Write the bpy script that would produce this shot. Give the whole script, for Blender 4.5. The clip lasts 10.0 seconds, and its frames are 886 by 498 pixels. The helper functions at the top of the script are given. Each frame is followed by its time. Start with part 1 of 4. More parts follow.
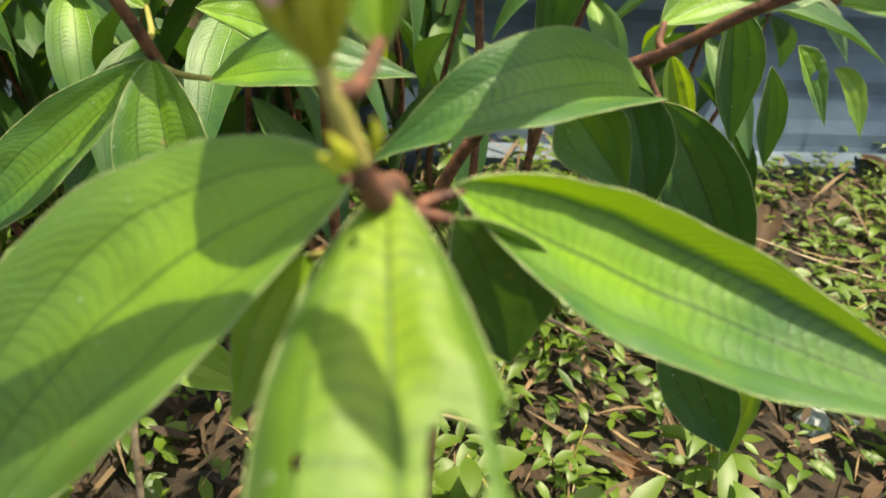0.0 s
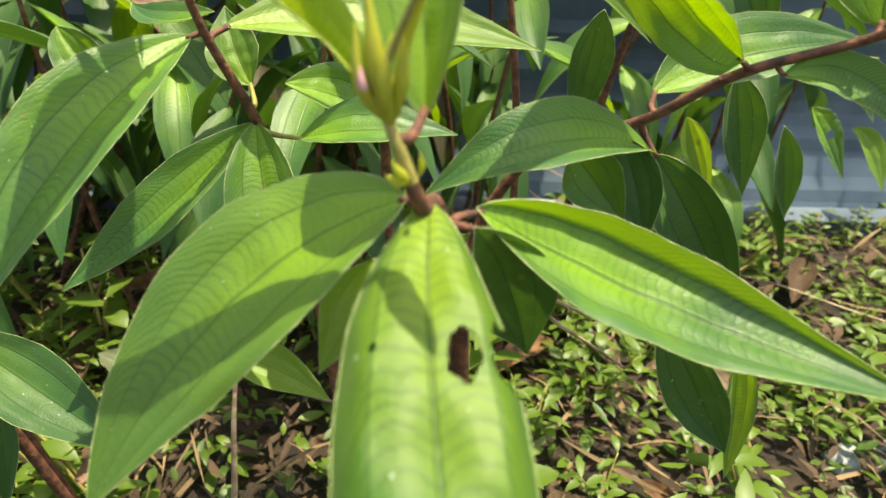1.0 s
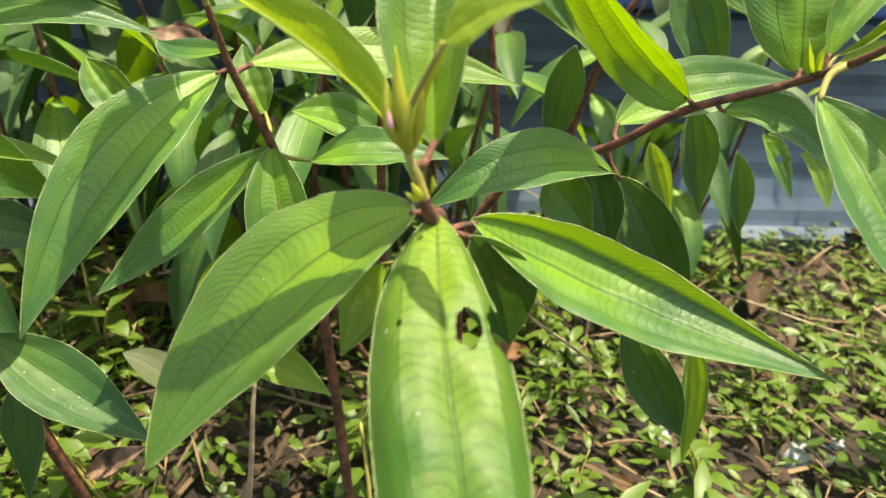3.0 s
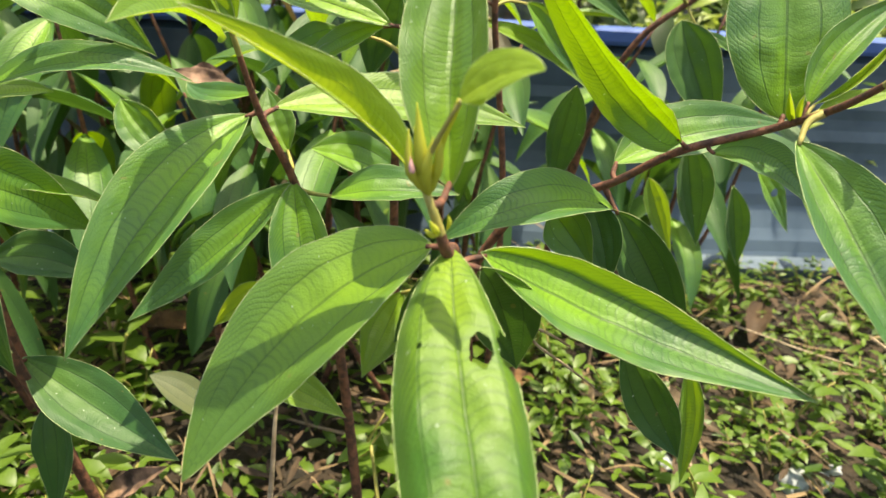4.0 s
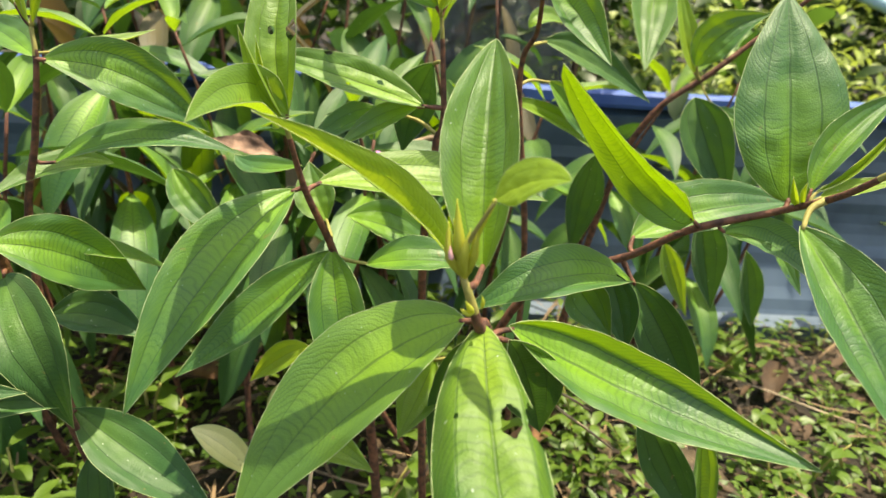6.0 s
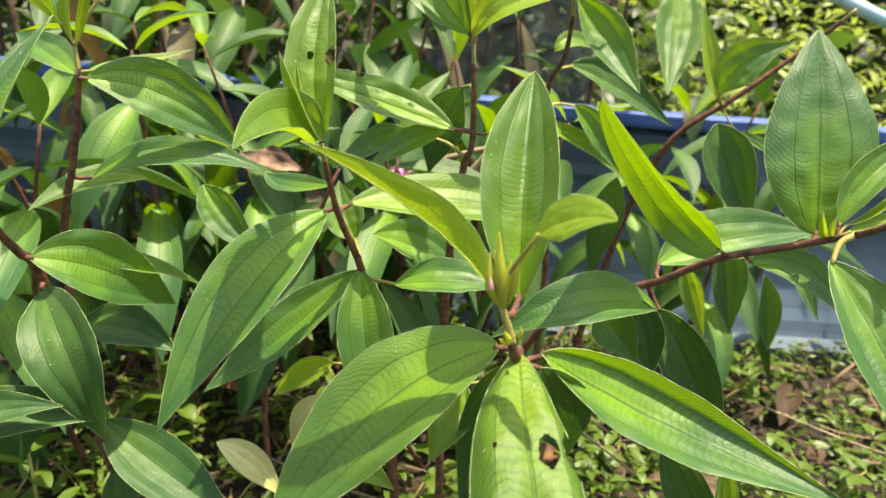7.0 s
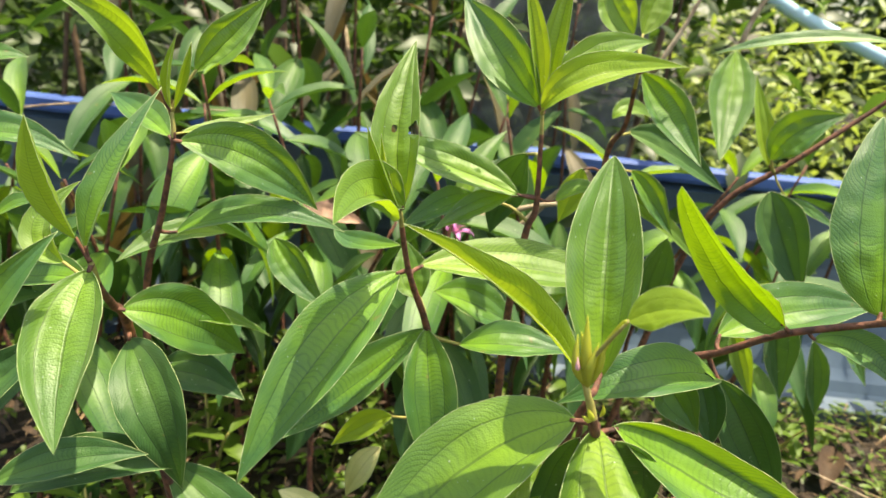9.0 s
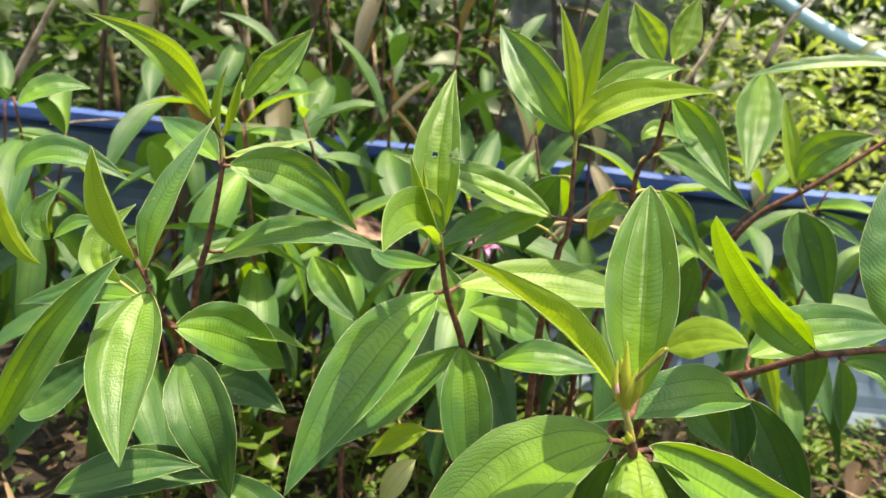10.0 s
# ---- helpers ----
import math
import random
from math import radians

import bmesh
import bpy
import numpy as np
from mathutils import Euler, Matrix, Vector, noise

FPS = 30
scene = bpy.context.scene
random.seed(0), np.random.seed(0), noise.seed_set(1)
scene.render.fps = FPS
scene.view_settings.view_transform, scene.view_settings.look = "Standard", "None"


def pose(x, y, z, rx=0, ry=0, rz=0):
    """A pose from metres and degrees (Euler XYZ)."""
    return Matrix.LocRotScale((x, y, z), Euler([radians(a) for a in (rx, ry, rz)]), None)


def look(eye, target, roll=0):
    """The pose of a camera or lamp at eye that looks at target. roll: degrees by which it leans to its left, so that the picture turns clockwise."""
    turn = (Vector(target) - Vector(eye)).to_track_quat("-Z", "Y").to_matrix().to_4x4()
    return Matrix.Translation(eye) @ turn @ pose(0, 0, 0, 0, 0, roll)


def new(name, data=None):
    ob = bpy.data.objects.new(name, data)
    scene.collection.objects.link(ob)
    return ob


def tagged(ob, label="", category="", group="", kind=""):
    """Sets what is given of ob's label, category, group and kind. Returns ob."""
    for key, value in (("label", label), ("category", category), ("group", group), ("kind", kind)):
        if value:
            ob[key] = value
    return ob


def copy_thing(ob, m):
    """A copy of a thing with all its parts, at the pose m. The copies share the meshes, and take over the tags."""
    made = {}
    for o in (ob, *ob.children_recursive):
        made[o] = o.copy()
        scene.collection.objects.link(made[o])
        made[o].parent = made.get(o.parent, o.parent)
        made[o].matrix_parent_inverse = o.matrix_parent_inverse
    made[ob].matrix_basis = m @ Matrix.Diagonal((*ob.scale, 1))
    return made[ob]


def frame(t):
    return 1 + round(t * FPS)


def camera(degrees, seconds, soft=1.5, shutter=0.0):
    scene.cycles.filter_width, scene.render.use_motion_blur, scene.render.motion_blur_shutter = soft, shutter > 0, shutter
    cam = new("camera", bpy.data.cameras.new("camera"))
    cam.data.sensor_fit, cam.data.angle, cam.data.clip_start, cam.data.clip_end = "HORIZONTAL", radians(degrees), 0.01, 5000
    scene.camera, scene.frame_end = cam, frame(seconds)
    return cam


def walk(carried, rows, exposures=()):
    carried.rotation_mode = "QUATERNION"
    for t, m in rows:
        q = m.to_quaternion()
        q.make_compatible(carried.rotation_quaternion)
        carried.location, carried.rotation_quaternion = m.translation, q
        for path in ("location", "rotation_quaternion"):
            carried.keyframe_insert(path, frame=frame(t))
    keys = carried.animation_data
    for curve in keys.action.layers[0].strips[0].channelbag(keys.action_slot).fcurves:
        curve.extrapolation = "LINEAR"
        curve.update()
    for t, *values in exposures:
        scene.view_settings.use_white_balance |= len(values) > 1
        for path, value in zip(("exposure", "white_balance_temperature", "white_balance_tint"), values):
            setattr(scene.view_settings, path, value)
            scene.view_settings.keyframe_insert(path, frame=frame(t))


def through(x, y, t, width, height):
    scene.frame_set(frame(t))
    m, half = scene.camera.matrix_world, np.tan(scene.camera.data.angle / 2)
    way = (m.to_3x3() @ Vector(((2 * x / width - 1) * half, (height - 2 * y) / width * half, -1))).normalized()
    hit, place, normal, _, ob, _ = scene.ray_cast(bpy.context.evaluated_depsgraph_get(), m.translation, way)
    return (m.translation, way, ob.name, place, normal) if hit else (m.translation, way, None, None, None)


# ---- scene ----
cam = camera(64.93, 10.0, 1.5)
PATH = [
    (0, (-0.00132, -0.06289, 0.29612), (0.02580, 0.18488, 0.12917), 4.62),
    (0.5, (-0.00231, -0.08281, 0.29805), (0.01671, 0.17492, 0.14570), 3.97),
    (1, (0.00063, -0.10571, 0.31014), (0.00441, 0.15656, 0.16455), 2.25),
    (1.5, (-0.00434, -0.12113, 0.31407), (0.00352, 0.14318, 0.17238), 2.48),
    (2, (-0.00489, -0.11956, 0.31323), (0.01092, 0.14164, 0.16652), 3.10),
    (2.5, (-0.00311, -0.12275, 0.31784), (0.00922, 0.14218, 0.17762), 3.07),
    (2.7, (-0.00458, -0.12815, 0.31948), (0.01027, 0.13724, 0.18038), 3.50),
    (3.8, (-0.00851, -0.14961, 0.33018), (0.00388, 0.12041, 0.20004), 3.22),
    (4, (-0.00988, -0.15160, 0.33099), (0.00264, 0.11988, 0.20393), 3.45),
    (4.5, (-0.01069, -0.15861, 0.33719), (0.00102, 0.11554, 0.21593), 3.59),
    (5, (-0.01098, -0.16095, 0.34327), (-0.00256, 0.11456, 0.22484), 3.44),
    (5.5, (-0.01409, -0.16464, 0.34494), (-0.00787, 0.11299, 0.23144), 3.60),
    (6.8, (-0.02256, -0.16696, 0.35135), (-0.02118, 0.11351, 0.24489), 4.18),
    (7, (-0.02544, -0.16779, 0.35258), (-0.02384, 0.11287, 0.24661), 4.76),
    (7.5, (-0.02643, -0.16947, 0.35393), (-0.02868, 0.11259, 0.25178), 4.78),
    (8, (-0.03540, -0.17359, 0.35598), (-0.03992, 0.10931, 0.25626), 5.24),
    (8.5, (-0.03665, -0.17224, 0.36026), (-0.04384, 0.11161, 0.26342), 5.29),
    (9, (-0.04518, -0.17511, 0.36604), (-0.05514, 0.11003, 0.27333), 6.00),
    (9.5, (-0.04787, -0.17960, 0.37038), (-0.06364, 0.10619, 0.28052), 5.92),
    (10, (-0.05364, -0.18420, 0.37455), (-0.07173, 0.10120, 0.28388), 5.80),
]
EXPOSURES = [(0.0, 1.32, 7800, 0), (1.5, 1.48, 7800, 0), (3.5, 1.50, 7750, 0), (6.0, 1.44, 7550, 1), (10.0, 1.56, 7550, 2)]
walk(cam, [(t, look(eye, target, roll)) for t, eye, target, roll in PATH], EXPOSURES)
cam.data.dof.use_dof, cam.data.dof.focus_distance, cam.data.dof.aperture_fstop = True, 0.255, 17.0

# ---- world, sun, exposure ----
SUN_TO = Vector((0.188, 0.033, 0.982)).normalized()
world = bpy.data.worlds.new("sky")
scene.world = world
world.use_nodes = True
wn = world.node_tree
sky = wn.nodes.new("ShaderNodeTexSky")
sky.sky_type = "NISHITA"
sky.sun_disc = False
sky.sun_elevation = math.asin(SUN_TO.z)
sky.sun_rotation = math.atan2(SUN_TO.x, SUN_TO.y)
sky.air_density, sky.dust_density, sky.ozone_density = 1.2, 3.0, 1.0
wn.links.new(sky.outputs[0], wn.nodes["Background"].inputs[0])
wn.nodes["Background"].inputs[1].default_value = 0.122
sun = new("sun", bpy.data.lights.new("sun", "SUN"))
sun.data.energy, sun.data.angle, sun.data.color = 3.9, radians(0.55), (1.0, 0.93, 0.79)
sun.rotation_mode = "QUATERNION"
sun.rotation_quaternion = SUN_TO.to_track_quat("Z", "Y")

CM = 0.01


# ---- materials ----
class Nodes:
    """Short hand for wiring a material."""

    def __init__(self, name):
        self.mat = bpy.data.materials.new(name)
        self.mat.use_nodes = True
        self.tree = self.mat.node_tree
        self.bsdf = self.tree.nodes["Principled BSDF"]
        self.out = self.tree.nodes["Material Output"]

    def add(self, kind, **values):
        n = self.tree.nodes.new(kind)
        for k, v in values.items():
            setattr(n, k, v)
        return n

    def put(self, socket, v):
        if isinstance(v, (int, float)):
            socket.default_value = v
        elif isinstance(v, tuple):
            socket.default_value = (*v, 1.0) if len(v) == 3 and len(socket.default_value) == 4 else v
        else:
            self.tree.links.new(v, socket)

    def math(self, op, a, b=0.0, c=0.0, clamp=False):
        n = self.add("ShaderNodeMath", operation=op, use_clamp=clamp)
        for s, v in zip(n.inputs, (a, b, c)):
            self.put(s, v)
        return n.outputs[0]

    def mix(self, f, a, b):
        n = self.add("ShaderNodeMix", data_type="RGBA")
        self.put(n.inputs[0], f)
        self.put(n.inputs[6], a)
        self.put(n.inputs[7], b)
        return n.outputs[2]

    def noise(self, scale, detail=3.0, vec=None, rough=0.55):
        n = self.add("ShaderNodeTexNoise")
        n.inputs["Scale"].default_value, n.inputs["Detail"].default_value, n.inputs["Roughness"].default_value = scale, detail, rough
        self.tree.links.new(vec or self.coords(), n.inputs["Vector"])
        return n.outputs["Fac"]

    def coords(self):
        return self.add("ShaderNodeTexCoord").outputs["Object"]

    def ramp(self, f, lo, hi):
        n = self.add("ShaderNodeMapRange", interpolation_type="SMOOTHSTEP")
        self.put(n.inputs[0], f)
        n.inputs[1].default_value, n.inputs[2].default_value = lo, hi
        return n.outputs[0]

    def bump(self, h, strength, distance):
        n = self.add("ShaderNodeBump")
        n.inputs["Strength"].default_value, n.inputs["Distance"].default_value = strength, distance
        self.put(n.inputs["Height"], h)
        return n.outputs[0]


def leaf_material(name, low, high, vein, glow, through, gloss=0.42, ladder=0.24, shine=0.70):
    """A veined leaf: three sunken main veins, rungs between them, stippled skin, light that shines through."""
    m = Nodes(name)
    uv = m.add("ShaderNodeSeparateXYZ")
    m.tree.links.new(m.add("ShaderNodeUVMap").outputs[0], uv.inputs[0])
    u, v = uv.outputs[0], m.math("ABSOLUTE", m.math("MULTIPLY_ADD", uv.outputs[1], 2.0, -1.0))
    big, fine = m.noise(55.0, 3.0), m.noise(900.0, 2.0)

    def line(at, half):
        return m.math("SUBTRACT", 1.0, m.ramp(m.math("ABSOLUTE", m.math("SUBTRACT", v, at)), half * 0.3, half))

    mid, side, rim = line(0.0, 0.036), line(0.5, 0.026), line(0.86, 0.02)
    veins = m.math("MAXIMUM", m.math("MAXIMUM", mid, side), m.math("MULTIPLY", rim, 0.22))
    bow = m.math("MULTIPLY", m.math("SUBTRACT", v, 0.25), m.math("SUBTRACT", v, 0.25))
    turn = m.math("ADD", m.math("MULTIPLY_ADD", u, 36.0, m.math("MULTIPLY", bow, -9.0)), m.math("MULTIPLY", m.noise(110.0, 2.0), 2.4))
    rung = m.math("MULTIPLY_ADD", m.math("SINE", m.math("MULTIPLY", turn, 6.2832)), 0.5, 0.5)
    rung = m.math("POWER", rung, 4.0)
    patch = m.math("MULTIPLY_ADD", m.ramp(m.noise(38.0, 3.0), 0.40, 0.66), 0.75, 0.25 + 0.6 * max(0.0, ladder - 0.24))
    rnd = m.add("ShaderNodeObjectInfo").outputs["Random"]
    fresh = m.math("MULTIPLY", m.math("SUBTRACT", 0.8, u), m.math("SUBTRACT", 1.15, v))
    tone = m.math("ADD", m.math("MULTIPLY_ADD", big, 1.25, -0.82), m.math("MULTIPLY_ADD", rnd, 0.28, m.math("MULTIPLY", fresh, 1.55)), clamp=True)
    base = m.mix(tone, low, high)
    base = m.mix(m.math("MULTIPLY", m.math("MULTIPLY", rung, patch), ladder), base, vein)
    base = m.mix(m.math("MULTIPLY", veins, 0.6), base, vein)
    spot = m.ramp(m.noise(210.0, 1.0), 0.755, 0.79)
    base = m.mix(m.math("MULTIPLY", spot, 0.6), base, (0.19, 0.13, 0.04))
    dust = m.ramp(m.noise(900.0, 0.0), 0.85, 0.875)
    base = m.mix(m.math("MULTIPLY", dust, 0.6), base, (0.62, 0.68, 0.55))
    cells = m.add("ShaderNodeTexVoronoi")
    cells.inputs["Scale"].default_value = 1450.0
    m.tree.links.new(m.coords(), cells.inputs["Vector"])
    height = m.math("MULTIPLY_ADD", veins, -1.0, m.math("MULTIPLY", m.math("MULTIPLY", rung, patch), -0.25))
    height = m.math("MULTIPLY_ADD", cells.outputs["Distance"], -0.38, height)
    height = m.math("MULTIPLY_ADD", fine, 0.12, height)
    normal = m.bump(height, 0.40, 0.0005)
    b = m.bsdf
    m.put(b.inputs["Base Color"], base)
    m.put(b.inputs["Roughness"], m.math("MULTIPLY_ADD", fine, 0.14, gloss))
    m.put(b.inputs["Normal"], normal)
    b.inputs["Specular IOR Level"].default_value = shine
    b.inputs["Sheen Weight"].default_value, b.inputs["Sheen Roughness"].default_value = 0.08, 0.45
    b.inputs["Sheen Tint"].default_value = (0.85, 0.95, 0.78, 1)
    t = m.add("ShaderNodeBsdfTranslucent")
    m.put(t.inputs[0], m.mix(m.math("MULTIPLY", veins, 0.4), m.mix(m.math("MULTIPLY", m.math("MULTIPLY", rung, patch), 0.45), glow, vein), vein))
    m.put(t.inputs["Normal"], normal)
    s = m.add("ShaderNodeMixShader")
    s.inputs[0].default_value = through
    m.tree.links.new(b.outputs[0], s.inputs[1])
    m.tree.links.new(t.outputs[0], s.inputs[2])
    m.tree.links.new(s.outputs[0], m.out.inputs[0])
    return m.mat


OLD = ((0.036, 0.116, 0.028), (0.158, 0.305, 0.012), (0.018, 0.056, 0.008), (0.29, 0.46, 0.008))
NEWLY = ((0.21, 0.33, 0.018), (0.32, 0.44, 0.028), (0.20, 0.30, 0.018), (0.46, 0.56, 0.03))
LEAF = []
for k in range(6):
    f = k / 5
    LEAF.append(leaf_material("leaf_skin", *(tuple(a + (b - a) * f for a, b in zip(p, q)) for p, q in zip(OLD, NEWLY)), 0.35 + 0.2 * f))
QUILTED = leaf_material("quilted_leaf_skin", (0.036, 0.112, 0.008), (0.175, 0.270, 0.012), (0.030, 0.080, 0.004), (0.29, 0.46, 0.008), 0.33, 0.46, 0.55, 0.5)
# Darker leaf skin: shade on inner, lower and back leaves put into its colour.
SHADED = leaf_material("shaded_leaf_skin", (0.026, 0.082, 0.016), (0.070, 0.145, 0.018), (0.012, 0.038, 0.008), (0.09, 0.20, 0.015), 0.2, 0.46, 0.2, 0.5)

CREAM = leaf_material("pale_withering_leaf_skin", (0.50, 0.47, 0.17), (0.78, 0.70, 0.36), (0.34, 0.34, 0.14), (0.5, 0.5, 0.2), 0.3, 0.5)
WITHERED = leaf_material("withered_leaf_skin", (0.048, 0.042, 0.014), (0.105, 0.074, 0.024), (0.05, 0.036, 0.016), (0.17, 0.11, 0.03), 0.25, 0.5)


def plain(name, low, high, scale, rough, bump=0.0, bump_scale=None, metal=0.0, islands=0.0, distance=0.002):
    m = Nodes(name)
    f = m.ramp(m.noise(scale, 5.0), 0.32, 0.68)
    if islands:
        g = m.add("ShaderNodeNewGeometry").outputs["Random Per Island"]
        f = m.math("ADD", m.math("MULTIPLY", f, 1.0 - islands), m.math("MULTIPLY", g, islands), clamp=True)
    m.put(m.bsdf.inputs["Base Color"], m.mix(f, low, high))
    m.put(m.bsdf.inputs["Roughness"], m.math("MULTIPLY_ADD", m.noise(scale * 3, 2.0), 0.25, rough - 0.12))
    m.bsdf.inputs["Metallic"].default_value = metal
    if bump:
        m.put(m.bsdf.inputs["Normal"], m.bump(m.noise(bump_scale or scale * 4, 6.0), bump, distance))
    return m.mat


def thin_leaf(name, low, high, glow, through=0.4):
    """Leaf skin for small or far leaves, varied leaf by leaf."""
    m = Nodes(name)
    g = m.add("ShaderNodeNewGeometry").outputs["Random Per Island"]
    f = m.math("ADD", m.math("MULTIPLY", g, 0.7), m.math("MULTIPLY", m.noise(60.0), 0.4), clamp=True)
    m.put(m.bsdf.inputs["Base Color"], m.mix(f, low, high))
    m.bsdf.inputs["Roughness"].default_value = 0.45
    t = m.add("ShaderNodeBsdfTranslucent")
    t.inputs[0].default_value = (*glow, 1)
    s = m.add("ShaderNodeMixShader")
    s.inputs[0].default_value = through
    m.tree.links.new(m.bsdf.outputs[0], s.inputs[1])
    m.tree.links.new(t.outputs[0], s.inputs[2])
    m.tree.links.new(s.outputs[0], m.out.inputs[0])
    return m.mat


RIM = plain("leaf_margin", (0.17, 0.23, 0.08), (0.38, 0.42, 0.20), 300, 0.8, 0.5, 1500, distance=0.0004)
BARK = plain("young_bark", (0.050, 0.018, 0.012), (0.19, 0.070, 0.040), 260, 0.7, 0.9, 700, distance=0.0008)
GREEN_BARK = plain("green_bark", (0.22, 0.20, 0.05), (0.34, 0.28, 0.08), 200, 0.65, 0.5, 800, distance=0.0005)
DRY = plain("dry_leaf", (0.013, 0.007, 0.004), (0.085, 0.045, 0.020), 60, 0.8, 0.5, 200, islands=0.7)
PALE_DRY = plain("pale_dry_leaf", (0.035, 0.016, 0.010), (0.34, 0.20, 0.14), 70, 0.8, 0.6, 200)
LITTER = [DRY, plain("rust_dry_leaf", (0.040, 0.018, 0.008), (0.17, 0.080, 0.032), 80, 0.8, 0.6, 220), plain("tan_dry_leaf", (0.05, 0.034, 0.020), (0.21, 0.145, 0.085), 80, 0.8, 0.6, 220)]
TWIG = plain("dry_twig", (0.20, 0.13, 0.08), (0.48, 0.37, 0.26), 60, 0.85, 0.6, 300)
STRAW = plain("straw", (0.04, 0.024, 0.012), (0.24, 0.155, 0.08), 40, 0.8, islands=0.8)
STEM = plain("brown_stem", (0.045, 0.024, 0.013), (0.15, 0.088, 0.05), 50, 0.85, 0.7, 250)
SOIL = plain("soil", (0.009, 0.006, 0.004), (0.040, 0.024, 0.014), 45, 0.95, 1.0, 60, distance=0.01)
SHEET = plain("grey_blue_sheet", (0.036, 0.056, 0.090), (0.088, 0.122, 0.175), 9, 0.36, 0.15, 40)
BLUE = plain("blue_rim_paint", (0.030, 0.065, 0.24), (0.060, 0.115, 0.34), 14, 0.68, 0.2, 120)
PIPE = plain("pale_blue_pipe", (0.36, 0.56, 0.68), (0.50, 0.68, 0.78), 12, 0.45)
NET = plain("grey_net_thread", (0.07, 0.07, 0.075), (0.15, 0.15, 0.16), 40, 0.7)
STONE = plain("grey_stone", (0.16, 0.17, 0.19), (0.40, 0.41, 0.44), 60, 0.85, 0.6, 150)
PETAL = plain("magenta_petal", (0.42, 0.10, 0.36), (0.62, 0.24, 0.56), 120, 0.6)
PINK = plain("pink_bud", (0.50, 0.20, 0.22), (0.62, 0.33, 0.34), 120, 0.6)
WEED = thin_leaf("weed_leaf", (0.018, 0.055, 0.010), (0.15, 0.23, 0.025), (0.20, 0.34, 0.030))
# Dark leaf colour stands in for the shade behind the wall.
FAR_SHADED = thin_leaf("shaded_far_leaf", (0.022, 0.036, 0.012), (0.058, 0.100, 0.022), (0.09, 0.17, 0.02))
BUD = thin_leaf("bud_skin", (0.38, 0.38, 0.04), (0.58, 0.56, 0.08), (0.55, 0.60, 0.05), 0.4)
# Pale leaf colour carries the sunlight on the growth behind the wall.
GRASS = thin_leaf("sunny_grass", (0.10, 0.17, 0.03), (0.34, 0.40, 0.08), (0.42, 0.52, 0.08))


# ---- building blocks ----
def part(name, mesh_or_bm, material, parent=None, label=""):
    if isinstance(mesh_or_bm, bpy.types.Mesh):
        me = mesh_or_bm
    else:
        me = bpy.data.meshes.new(name)
        mesh_or_bm.to_mesh(me)
        mesh_or_bm.free()
    if material and not me.materials:
        me.materials.append(material)
    ob = new(name, me)
    ob.parent = parent
    return tagged(ob, label)


def empty(name, at, label, category, group="", kind=""):
    ob = new(name)
    ob.empty_display_size = 0.02
    ob.location = at
    return tagged(ob, label, category, group, kind)


def smooth_line(pts, steps=6):
    """Points of a smooth curve through the given ones."""
    p = [Vector(q) for q in pts]
    p = [p[0] * 2 - p[1]] + p + [p[-1] * 2 - p[-2]]
    out = []
    for a, b, c, d in zip(p, p[1:], p[2:], p[3:]):
        for s in range(steps):
            t = s / steps
            out.append(0.5 * (2 * b + (c - a) * t + (2 * a - 5 * b + 4 * c - d) * t * t + (3 * b - a - 3 * c + d) * t**3))
    return out + [p[-2].copy()]


def tube_data(line, radii, sides=8):
    """Vertices and faces of a round rod along a line."""
    verts, faces = [], []
    side = None
    for k, c in enumerate(line):
        t = (line[min(k + 1, len(line) - 1)] - line[max(k - 1, 0)]).normalized()
        ref = side if side is not None else (Vector((1, 0, 0)) if abs(t.x) < 0.8 else Vector((0, 1, 0)))
        side = (ref - t * ref.dot(t)).normalized()
        other = t.cross(side)
        for j in range(sides):
            a = 2 * math.pi * j / sides
            verts.append(c + (side * math.cos(a) + other * math.sin(a)) * radii[k])
    for k in range(len(line) - 1):
        for j in range(sides):
            a, b = k * sides + j, k * sides + (j + 1) % sides
            faces.append((a, b, b + sides, a + sides))
    verts += [line[0], line[-1]]
    for j in range(sides):
        faces.append((len(verts) - 2, (j + 1) % sides, j))
        n = (len(line) - 1) * sides
        faces.append((len(verts) - 1, n + j, n + (j + 1) % sides))
    return verts, faces


def mesh_of(name, verts, faces, material, smooth=True):
    me = bpy.data.meshes.new(name)
    me.from_pydata([tuple(v) for v in verts], [], faces)
    me.materials.append(material)
    me.polygons.foreach_set("use_smooth", [smooth] * len(me.polygons))
    return me


def rod(name, pts, r0, r1, material, parent=None, label="", sides=8, steps=6, knobs=()):
    line = smooth_line(pts, steps)
    n = len(line) - 1
    radii = [r0 + (r1 - r0) * (k / n) for k in range(n + 1)]
    for k in range(n + 1):
        for q in knobs:
            radii[k] *= 1 + 0.55 * math.exp(-(((line[k] - q).length / (2.2 * r0 + 0.0005)) ** 2))
    return part(name, mesh_of(name, *tube_data(line, radii, sides), material), None, parent, label)


